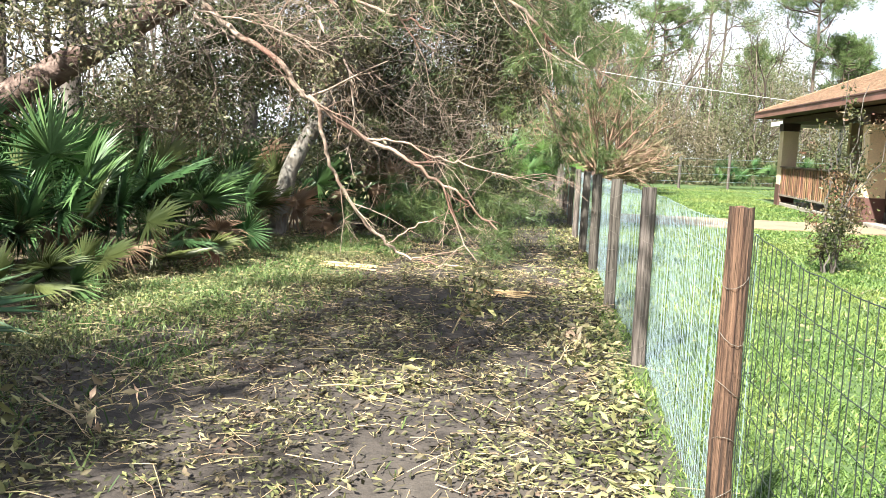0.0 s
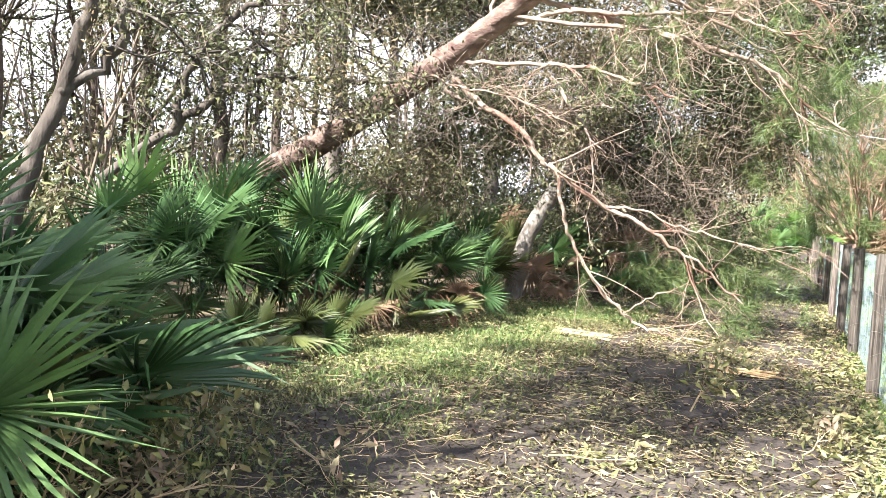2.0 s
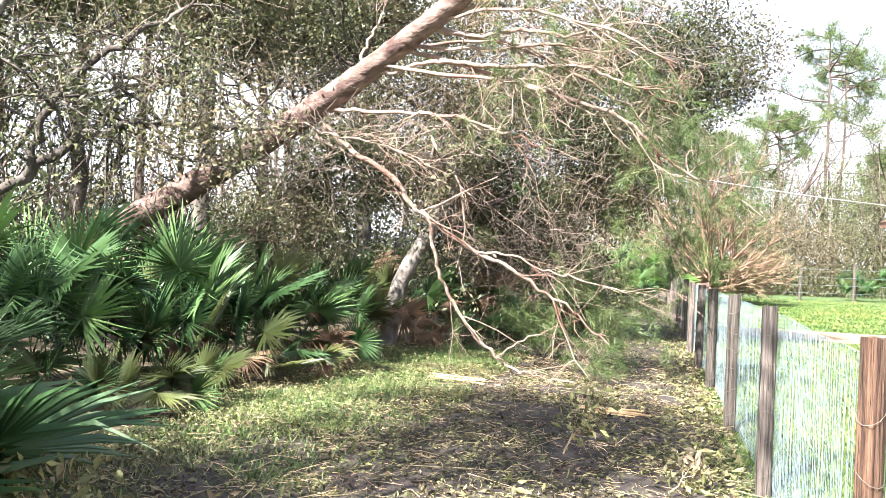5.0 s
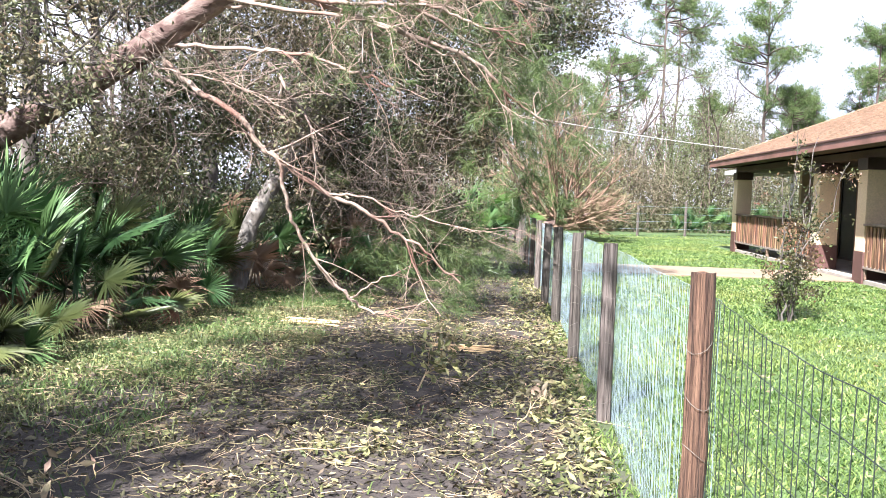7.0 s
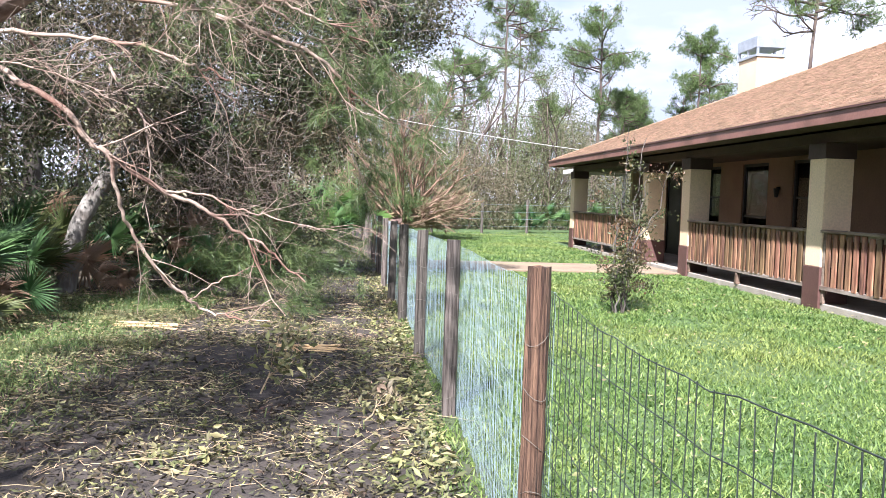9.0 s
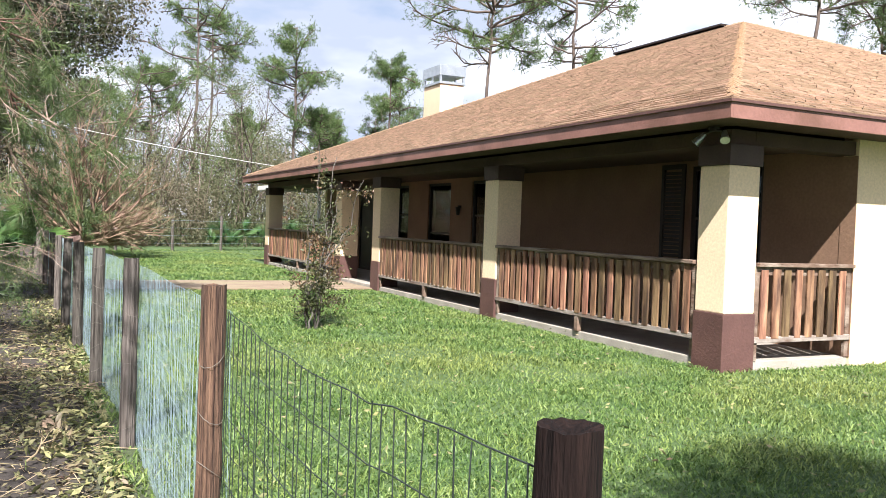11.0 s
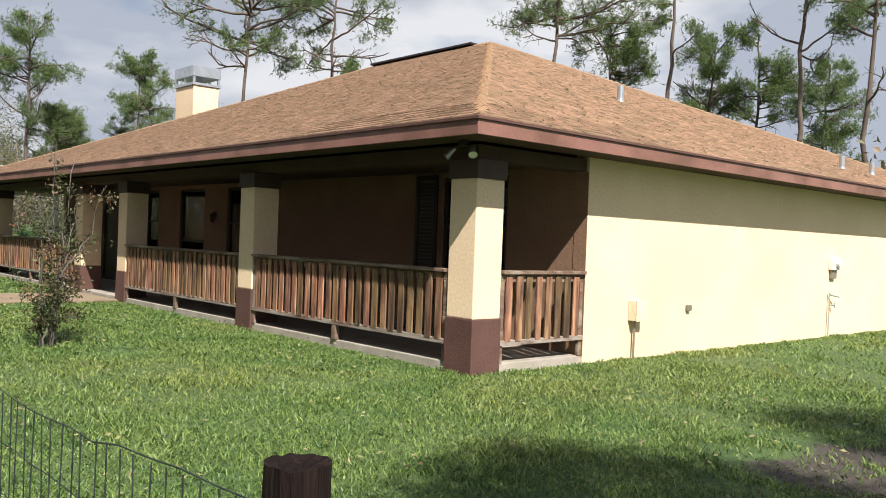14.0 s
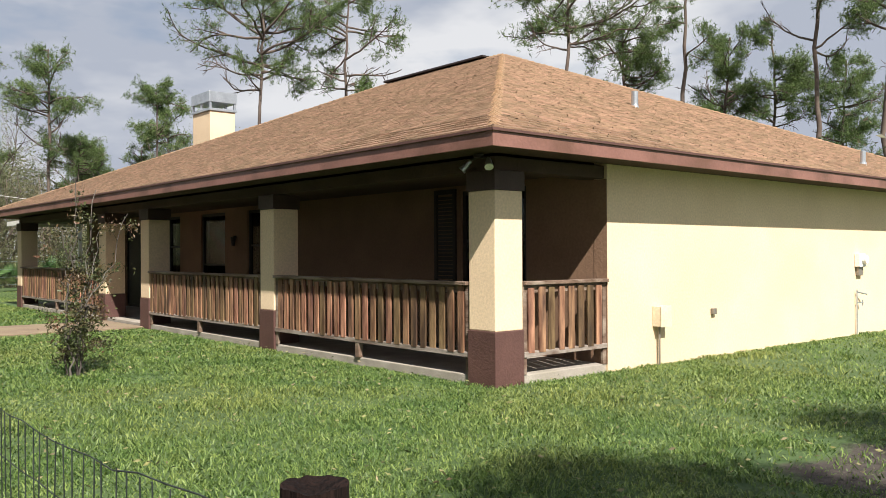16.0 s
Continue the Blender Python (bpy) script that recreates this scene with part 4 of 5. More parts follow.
        ob = g.make("limb", M_LIMB, t, "bare tan limb", "", True)
        tips += [q for q in mine if rng.random() < (green - 0.35) * 0.5]
    # green sprays that still hang on
    g = Geo()
    tips += sprays(rng, (((-6.5, 2.1, 2.3), 52, 0.5), ((-6.25, 1.8, 2.6), 34, 0.4), ((-7.2, 3.2, 0.45), 80, 0.6), ((-6.9, 3.6, 0.3), 90, 0.55), ((-7.7, 3.6, 0.25), 30, 0.5), ((-9.0, 2.6, 3.1), 14, 0.5), ((-8.2, 2.4, 3.0), 14, 0.5), ((-6.2, 3.4, 2.6), 40, 0.5), ((-5.9, 2.6, 2.0), 28, 0.4), ((-7.4, 4.4, 0.7), 100, 0.7), ((-8.2, 5.4, 1.0), 60, 0.8), ((-8.0, 6.5, 0.7), 50, 0.8)))
    tips = [(np.array([p[0], p[1], max(p[2], 0.12)]), d) for p, d in tips]
    needles(g, rng, tips, 0.16, 0.0055, 36, 0.16)
    g.make("needles", M_NEEDLE, t, "drooping green needles", "stuff")


fallen_pine()


def oak_beside_track():
    rng = np.random.default_rng(31)
    t = thing("oak_tree", "old oak with lichen-grey trunk and heavy drooping crown", "tree")
    g = Geo()
    tube(g, smooth_line([(-10.29, 4.95, -0.1), (-10.16, 5.2, 0.89), (-9.91, 5.4, 1.48), (-9.65, 5.6, 2.08), (-9.4, 5.9, 2.69), (-8.95, 6.3, 3.7), (-8.6, 6.6, 5.4)], 6, 0.006, rng), [0.14, 0.115, 0.11, 0.105, 0.09, 0.05], 14, 0.05, rng)
    g.make("trunk", M_LICHEN, t, "pale lichened trunk", "", True)
    for pts, r in (([(-9.4, 6.09, 2.9), (-8.9, 6.1, 2.75), (-8.3, 6.0, 2.4)], 0.09), ([(-9.1, 6.4, 3.7), (-8.2, 6.4, 4.2), (-7.0, 6.2, 4.3), (-6.0, 5.9, 4.1)], 0.08), ([(-9.4, 6.1, 3.0), (-10.2, 5.6, 3.6), (-11.0, 5.0, 3.9)], 0.07), ([(-9.75, 5.58, 2.1), (-9.3, 5.0, 2.6), (-8.9, 4.3, 2.9)], 0.06)):
        g = Geo()
        line = smooth_line(pts, 5, 0.03, rng)
        tube(g, line, [r, r * 0.4], 8, 0.05, rng)
        dump = []
        for k in range(14):
            i = max(1, int(rng.uniform(0.3, 1) * (len(line) - 1)))
            grow(g, rng, line[i], rng.normal(0, 1, 3) + [0, -0.3, -0.2], rng.uniform(0.6, 1.3), r * 0.22, 2, dump, 0.08, 0.8, 3, 0.25)
        g.make("limb", M_DARKBARK, t, "", "", True)
    g = Geo()
    for c, r, n in (((-8.75, 6.0, 2.85), (1.75, 1.5, 1.15), 520), ((-7.27, 5.94, 3.87), (1.5, 1.4, 1.2), 420), ((-5.9, 5.94, 4.4), (0.95, 1.0, 0.75), 190), ((-10.1, 4.6, 3.05), (1.4, 1.2, 1.05), 300), ((-8.6, 6.4, 4.9), (2.3, 2.0, 1.2), 420), ((-9.2, 6.6, 1.9), (1.3, 1.0, 0.8), 160), ((-7.3, 6.3, 2.4), (0.7, 0.9, 0.8), 130), ((-8.5, 7.4, 1.0), (1.1, 1.0, 0.9), 200), ((-9.6, 7.8, 1.0), (1.2, 1.0, 1.0), 160)):
        leaves(g, rng, clumps(rng, (c[0], c[1] + 0.85, c[2]), r, int(n * 0.6), 105, 0.15), 0.06, 0.45)
    g.make("crown", M_DARKLEAF, t, "dense browned and olive leaves", "stuff")
    g = Geo()
    for c, r, n in (((-8.75, 5.6, 2.7), (1.9, 1.6, 1.2), 420), ((-7.3, 5.6, 3.7), (1.6, 1.4, 1.2), 260), ((-10.0, 4.3, 2.9), (1.5, 1.2, 1.0), 320), ((-8.3, 5.2, 1.4), (1.2, 1.0, 0.7), 260)):
        for p in clumps(rng, c, r, n, 1.0, 0.1):
            d = unit(rng.normal(0, 1, 3) + [0, 0, -0.5])
            tube(g, [p, p + d * 0.2 + rng.normal(0, 0.05, 3), p + d * 0.38 + rng.normal(0, 0.09, 3), p + d * 0.5 + rng.normal(0, 0.13, 3)], [0.0042, 0.0015], 3)
    g.make("twig_spray", M_TWIG, t, "bare grey twigs", "stuff")


oak_beside_track()


def oak_crooked():
    rng = np.random.default_rng(41)
    t = thing("oak_tree", "slender crooked oak with dark bending limbs and thin crown", "tree")
    g = Geo()
    tube(g, smooth_line([(-13.8, -0.6, -0.1), (-13.66, -0.47, 1.26), (-13.44, -0.22, 2.24), (-13.13, -0.18, 3.03), (-13.0, -0.04, 3.9), (-12.7, 0.3, 5.2)], 5, 0.02, rng), [0.11, 0.10, 0.08, 0.065, 0.05, 0.025], 12, 0.08, rng)
    g.make("trunk", M_DARKBARK, t, "dark crooked trunk", "", True)
    allp = []
    for pts, r in (([(-13.44, -0.22, 2.24), (-13.01, 0.09, 2.68), (-12.89, 0.07, 3.24), (-12.51, 0.29, 3.9), (-12.2, 0.6, 4.8)], 0.075), ([(-13.4, -0.1, 0.1), (-13.13, 0.11, 1.4), (-12.59, 0.48, 1.97), (-12.1, 0.76, 2.44), (-11.63, 1.11, 2.57), (-11.03, 1.38, 2.57), (-10.55, 1.64, 2.62)], 0.07), ([(-12.59, 0.48, 1.97), (-12.39, 0.53, 2.56), (-12.08, 0.78, 3.18), (-11.51, 1.07, 3.63), (-11.0, 1.2, 4.0)], 0.055), ([(-11.63, 1.11, 2.57), (-11.2, 0.9, 2.25), (-10.7, 1.0, 2.1)], 0.03)):
        g = Geo()
        line = smooth_line(pts, 6, 0.025, rng)
        tube(g, line, [r * 0.85, r * 0.65, r * 0.3], 8, 0.08, rng)
        ends = []
        for k in range(16):
            i = max(1, int(rng.uniform(0.25, 1) * (len(line) - 1)))
            grow(g, rng, line[i], rng.normal(0, 1, 3) + [0, 0, 0.4], rng.uniform(0.5, 1.1), r * 0.3, 2, ends, 0.0, 0.8, 3, 0.3)
        allp += ends
        g.make("limb", M_DARKBARK, t, "", "", True)
    g = Geo()
    pts = np.array([p for p, d in allp])
    pts = np.repeat(pts, 7, 0)
    leaves(g, rng, pts + rng.normal(0, 0.09, pts.shape), 0.06, 0.42)
    for c, r, n in (((-14.3, 1.2, 3.5), (1.7, 1.3, 0.9), 80), ((-13.3, 3.0, 3.7), (1.5, 1.2, 0.9), 80), ((-12.4, 4.4, 4.4), (1.6, 1.2, 0.9), 110), ((-14.6, -0.3, 5.0), (1.7, 1.7, 0.8), 100), ((-11.2, 2.3, 5.3), (2.0, 1.6, 0.6), 210)):
        leaves(g, rng, clumps(rng, c, r, n, 30, 0.13), 0.055, 0.42)
    g.make("crown", M_OAKLEAF, t, "sparse small olive leaves", "stuff")
    g = Geo()
    for c, r, n in (((-10.6, 2.6, 2.5), (1.3, 0.9, 0.6), 420), ((-12.3, 1.0, 3.3), (1.8, 1.2, 0.8), 110)):
        for p in clumps(rng, c, r, n, 1.0, 0.1):
            d = unit(rng.normal(0, 1, 3))
            tube(g, [p, p + d * 0.2 + rng.normal(0, 0.06, 3), p + d * 0.4 + rng.normal(0, 0.1, 3), p + d * 0.55 + rng.normal(0, 0.14, 3)], [0.0048, 0.0015], 3)
    g.make("twig_spray", M_TWIG, t, "bare grey twigs", "stuff")


oak_crooked()


def broken_branches():
    """Leafy oak boughs torn down by the pine, hanging beside its trunk."""
    rng = np.random.default_rng(43)
    t = thing("torn_bough", "torn leafy oak bough caught on the fallen trunk", "branch")
    g, ends = Geo(), []
    for p, w in (((-10.6, 3.2, 2.9), (0.3, -0.3, -0.6)), ((-10.6, 2.9, 2.7), (0.6, -0.2, -0.3)), ((-10.3, 2.9, 2.6), (-0.3, -0.2, -0.6)), ((-9.4, 3.4, 2.9), (0.5, -0.3, -0.3)), ((-10.6, 3.4, 2.2), (-0.2, -0.4, -0.4))):
        grow(g, rng, p, w, 1.5, 0.03, 3, ends, 0.03, 0.7, 4, 0.22, 0.62)
    g.make("branch", M_TWIG, t, "", "", True)
    g = Geo()
    pts = np.repeat(np.array([p for p, d in ends]), 7, 0)
    leaves(g, rng, pts + rng.normal(0, 0.07, pts.shape), 0.06, 0.42)
    for c, r, n in (((-10.3, 3.2, 2.3), (0.9, 0.6, 0.5), 170), ((-11.9, 4.4, 1.7), (0.9, 0.8, 0.6), 200)):
        leaves(g, rng, clumps(rng, c, r, n, 40, 0.12), 0.06, 0.42)
    g.make("foliage", M_OAKLEAF, t, "", "stuff")


broken_branches()


# palmettos
def frond_mesh(rng, radius, stalk, arc, blades, droop, width=1.0, tilt=0.0):
    """A fan leaf on its stalk along +x: folded blades joined near the hub, split into narrow stiff points."""
    half = np.radians(arc) / 2
    ct, st = math.cos(tilt), math.sin(tilt)

    def at_fan(th, r, up):
        x, y = r * math.cos(th), r * math.sin(th)
        return (stalk + x * ct + up * st, y, -x * st + up * ct)

    v = [(0.0, -0.008, 0.0), (0.0, 0.008, 0.0), (stalk * 0.5, -0.006, 0.02), (stalk * 0.5, 0.006, 0.02), (stalk, -0.004, 0.0), (stalk, 0.004, 0.0), (stalk * 0.5, 0, 0.026), (stalk, 0, 0.006), (0, 0, 0.012)]
    f = [(0, 2, 6, 8), (8, 6, 3, 1), (2, 4, 7, 6), (6, 7, 5, 3), (0, 1, 3, 2), (2, 3, 5, 4)]
    step, hub = 2 * half / blades, 7
    join = 0.24
    edge = []
    for k in range(blades + 1):
        th = -half + step * k
        cup = -0.015 - 0.03 * droop * radius
        v.append(at_fan(th, radius * join * rng.uniform(0.8, 1.1), cup - 0.008))
        edge.append(len(v) - 1)
    for k in range(blades):
        th = -half + step * (k + 0.5) + rng.normal(0, 0.02)
        ln = radius * (1 - 0.25 * (abs(th) / half) ** 2) * rng.uniform(0.84, 1.06)
        dr = droop * rng.uniform(0.4, 1.7) + (0.35 if rng.random() < 0.06 else 0.0)
        bend = rng.normal(0, 0.025)
        w = step * 0.42 * width * radius * join / (ln * 0.68)
        n = len(v)
        v += [at_fan(th, radius * join, 0.004), at_fan(th - w + bend, ln * 0.68, -dr * ln * 0.36 - 0.013), at_fan(th + bend, ln * 0.68, -dr * ln * 0.36 + 0.006), at_fan(th + w + bend, ln * 0.68, -dr * ln * 0.36 - 0.013), at_fan(th + bend * 2, ln, -dr * ln)]
        a, b = edge[k], edge[k + 1]
        f += [(hub, a, n), (hub, n, b), (a, n + 1, n + 2, n), (n, n + 2, n + 3, b), (n + 1, n + 4, n + 2), (n + 2, n + 4, n + 3)]
    me = bpy.data.meshes.new("frond")
    me.from_pydata([tuple(p) for p in v], [], f)
    me.update()
    return me


_pr = np.random.default_rng(51)
FRONDS = {}
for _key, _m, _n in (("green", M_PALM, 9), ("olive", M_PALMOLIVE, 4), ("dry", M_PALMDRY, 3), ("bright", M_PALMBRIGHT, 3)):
    FRONDS[_key] = []
    for _k in range(_n):
        _me = frond_mesh(_pr, 0.55, (0.55, 0.75, 0.95)[_k % 3], _pr.uniform(210, 285), int(_pr.integers(30, 40)), 0.5 if _key == "dry" else _pr.uniform(0.02, 0.16), 0.7 if _key == "dry" else 1.0, _pr.uniform(-0.1, 0.55))
        _me.materials.append(_m)
        FRONDS[_key].append(_me)
TO_SUN = -np.array(SUN_WAY)


def palmetto(x, y, rng, count=13, size=1.0, kinds="green green green olive", face=-90, label="green saw palmetto with stiff fan fronds", lift=0.05, low=30, high=86, swing=180, sunward=1.0, spread=0.16, upward=0.25):
    """Fronds on long stalks from one crown; the fans turn to the light."""
    t = thing("palmetto", label, "palmetto", "saw palmettos", (x, y, 0))
    kinds = kinds.split()
    for k in range(count):
        me = FRONDS[kinds[int(rng.integers(len(kinds)))]]
        ob = link("frond", me[int(rng.integers(len(me)))], None, t)
        az, el = radians(face + rng.uniform(-swing, swing)), radians(rng.uniform(low, high))
        d = np.array([math.cos(az) * math.cos(el), math.sin(az) * math.cos(el), math.sin(el)])
        n = TO_SUN * sunward + np.array([0, 0, upward]) + rng.normal(0, 0.42, 3)
        n = unit(n - (n @ d) * d)
        s = size * rng.uniform(0.75, 1.12)
        side = np.cross(n, d)
        m = Matrix(((d[0], side[0], n[0], 0), (d[1], side[1], n[1], 0), (d[2], side[2], n[2], 0), (0, 0, 0, 1)))
        ob.matrix_basis = Matrix.Translation((rng.normal(0, spread), rng.normal(0, spread), lift + rng.uniform(0, 0.15) * size)) @ m @ Matrix.Scale(s, 4)
    return t


_pr = np.random.default_rng(53)
for _x, _y, _n, _s in ((-9.92, -4.58, 15, 1.15), (-10.0, -4.15, 15, 1.15), (-10.5, -3.6, 15, 1.1), (-10.4, -4.6, 12, 1.1), (-10.6, -3.8, 13, 1.1), (-11.2, -3.0, 13, 1.05), (-11.6, -2.2, 12, 1.1), (-11.6, -3.2, 12, 1.2), (-11.9, -1.5, 10, 0.95)):
    palmetto(_x, _y, _pr, _n, _s, "green green green green green green olive", 0, "dark green saw palmetto with stiff fronds arching over the track", low=0, high=54, swing=95, sunward=0.3, upward=0.7)
for _x, _y, _n, _s in ((-10.85, 0.3, 11, 0.95), (-11.0, 1.0, 12, 1.1), (-10.8, 1.7, 11, 1.0), (-10.6, 2.3, 11, 0.9), (-10.45, 3.0, 11, 0.9), (-11.6, 0.6, 10, 1.2), (-11.6, 1.7, 10, 1.2), (-11.4, 3.3, 10, 1.05), (-12.1, -0.4, 10, 1.15), (-12.6, 1.2, 9, 1.25), (-11.3, -0.6, 10, 1.0), (-10.9, 3.9, 9, 0.9)):
    palmetto(_x, _y, _pr, _n, _s, "green green green green green olive green green", 60, low=38, high=88)
for _x, _y, _n, _s in ((-10.65, 0.0, 7, 0.7), (-10.55, 0.9, 7, 0.75), (-10.4, 1.6, 7, 0.7), (-10.25, 2.5, 6, 0.65), (-10.7, -0.7, 6, 0.7)):
    palmetto(_x, _y, _pr, _n, _s, "olive green olive green dry", -50, "low yellowing palmetto at the edge of the track", low=0, high=45, swing=100, sunward=0.5)
for _x, _y, _n, _s in ((-10.9, 4.7, 9, 1.0), (-11.9, 5.2, 9, 1.1), (-9.75, 5.6, 7, 0.75)):
    palmetto(_x, _y, _pr, _n, _s, "green dry olive", -60, "shaded palmetto with drooping dry skirt beside the oak", low=15, high=80)
for _x, _y, _n, _s in ((-9.65, 5.2, 7, 0.5), (-11.2, 1.4, 5, 0.8), (-10.7, 2.2, 5, 0.7)):
    palmetto(_x, _y, _pr, _n, _s, "dry", -60, "withered brown palmetto with hanging dead fronds", lift=0.3, low=-20, high=40)
for _x, _y, _n, _s in ((-9.9, 6.3, 10, 0.9), (-10.7, 5.7, 10, 1.0), (-9.1, 7.0, 10, 0.9), (-8.5, 6.2, 8, 0.7), (-9.0, 5.9, 8, 0.65), (-8.2, 7.6, 10, 0.9)):
    palmetto(_x, _y, _pr, _n, _s, "green green green olive dry", -70, "dark shaded palmetto under the drooping oak")
for _x, _y, _n, _s in ((0.6, 29.6, 10, 0.9), (1.7, 30.0, 10, 0.95), (2.8, 30.5, 10, 0.95), (4.0, 31.1, 10, 0.95), (5.2, 31.6, 10, 0.95), (6.5, 32.2, 10, 0.95)):
    palmetto(_x, _y, _pr, _n, _s, "green olive green", -110, "green palmetto at the wood's edge behind the far fence")
# beyond the oak: mostly fronds of the copy that carries sunlight in its colour
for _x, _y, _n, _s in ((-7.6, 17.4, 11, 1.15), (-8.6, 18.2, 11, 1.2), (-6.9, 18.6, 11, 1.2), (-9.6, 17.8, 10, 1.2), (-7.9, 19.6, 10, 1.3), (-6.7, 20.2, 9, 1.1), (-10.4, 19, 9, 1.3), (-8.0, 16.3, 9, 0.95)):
    palmetto(_x, _y, _pr, _n, _s, "bright bright green", -60, "bright green palmetto beyond the oak, sunlight put into its colour")


def single_fronds():
    t = thing("dry_frond", "fallen rust-brown palmetto frond on the grass", "palm frond", "", (-9.72, 1.72, 0.2))
    ob = link("blade", frond_mesh(np.random.default_rng(5), 0.62, 0.1, 165, 13, 0.1, 0.6, 0.1), M_RUST, t)
    ob.matrix_basis = Matrix.Rotation(radians(210), 4, "Z") @ Matrix.Rotation(radians(14), 4, "Y") @ Matrix.Rotation(-0.95, 4, "X") @ Matrix.Scale(0.62, 4)


single_fronds()


def sapling():
    rng = np.random.default_rng(61)
    t = thing("sapling", "young many-stemmed ornamental tree on the lawn", "sapling", "", (-3.08, 4.1, 0))
    ends = []
    for k in range(7):
        g = Geo()
        a = rng.uniform(0, 2 * np.pi)
        base = np.array([0.07 * math.cos(a), 0.07 * math.sin(a), -0.03])
        top = np.array([0.28 * math.cos(a) + 0.05, 0.28 * math.sin(a), rng.uniform(1.5, 2.3)])
        if k == 0:
            top = np.array([0.05, 0.05, 2.38])
        if k == 1:
            top = np.array([0.62, -0.1, 1.95])
        line = smooth_line([base, base * 1.6 + [0, 0, 0.6], top * [0.6, 0.6, 0.62], top], 5, 0.018, rng)
        tube(g, line, [0.014, 0.009, 0.004], 6)
        for j in range(9):
            i = max(1, int(rng.uniform(0.12, 1) * (len(line) - 1)))
            grow(g, rng, line[i], rng.normal(0, 0.7, 3) + [0, 0, 0.5], rng.uniform(0.18, 0.36), 0.004, 1, ends, 0.0, 0.7, 3, 0.2)
        g.make("stem", M_DARKBARK, t, "thin stem", "", True)
    g = Geo()
    pts = np.repeat(np.array([p for p, d in ends]), 9, 0)
    pts = pts[pts[:, 2] > 0.15]
    leaves(g, rng, pts + rng.normal(0, 0.05, pts.shape), 0.046, 0.5)
    g.make("foliage", M_SAPLEAF, t, "small olive and reddish leaves", "stuff")


sapling()


# far trees
def pine_tree(name, rng, height, crown, start, lean=0.0, dense=1.0, label="tall slender pine with open tufted crown"):
    t = thing(name, label, "pine tree", "pines behind the lawn")
    g = Geo()
    top = np.array([lean * height, 0, height])
    line = smooth_line([(0, 0, -0.2), (lean * height * 0.2, rng.normal(0, 0.1), height * 0.35), (lean * height * 0.6, rng.normal(0, 0.2), height * 0.7), top], 5, 0.04, rng)
    r = 0.0075 * height + 0.02
    tube(g, line, [r, r * 0.8, r * 0.55, 0.03], 8, 0.04, rng)
    ends = []
    for k in range(int(15 * dense)):
        f = rng.uniform(start, 0.98) if k else 0.99
        x = f * (len(line) - 1)
        i = min(max(1, int(x) + 1), len(line) - 1)
        p = line[i - 1] + (line[i] - line[i - 1]) * (x - i + 1)
        a = rng.uniform(0, 2 * np.pi)
        reach = crown * (0.5 + 0.75 * math.sin(math.pi * min(1, 0.12 + (f - start) / (1.05 - start)))) * rng.uniform(0.55, 1.15)
        mine = []
        grow(g, rng, p, (math.cos(a), math.sin(a), rng.uniform(-0.1, 0.4)), reach, 0.02 + 0.012 * reach, 2, mine, -0.035, 0.55, 4, 0.16, 0.42)
        if f > start + 0.1 or rng.random() < 0.4:
            ends += mine
    g.make("trunk", M_FARBARK, t, "", "", True)
    g = Geo()
    more = []
    for p, d in ends:
        for _ in range(5):
            more.append((p + rng.normal(0, 0.13, 3), unit(d * 0.6 + rng.normal(0, 0.45, 3) + [0, 0, 0.5])))
    needles(g, rng, more, 0.17, 0.016, 10, 0.12)
    g.make("crown", M_FARNEEDLE, t, "", "stuff")
    return t


def bare_tree(name, rng, height):
    t = thing(name, "storm-stripped bare hardwood at the wood's edge", "tree", "bare trees behind the lawn")
    g, ends = Geo(), []
    for k in range(2):
        grow(g, rng, (rng.normal(0, 0.2), rng.normal(0, 0.2), -0.1), (rng.normal(0, 0.12), rng.normal(0, 0.12), 1), height, 0.09, 3, ends, -0.03, 0.5, 4, 0.08, 0.5)
    g.make("trunk", M_FARBARK, t, "", "", True)
    g = Geo()
    pts = np.repeat(np.array([p for p, d in ends]), 5, 0)
    leaves(g, rng, pts + rng.normal(0, 0.2, pts.shape), 0.11, 0.45)
    g.make("crown", M_FARLEAF, t, "thin withered leaves", "stuff")
    return t


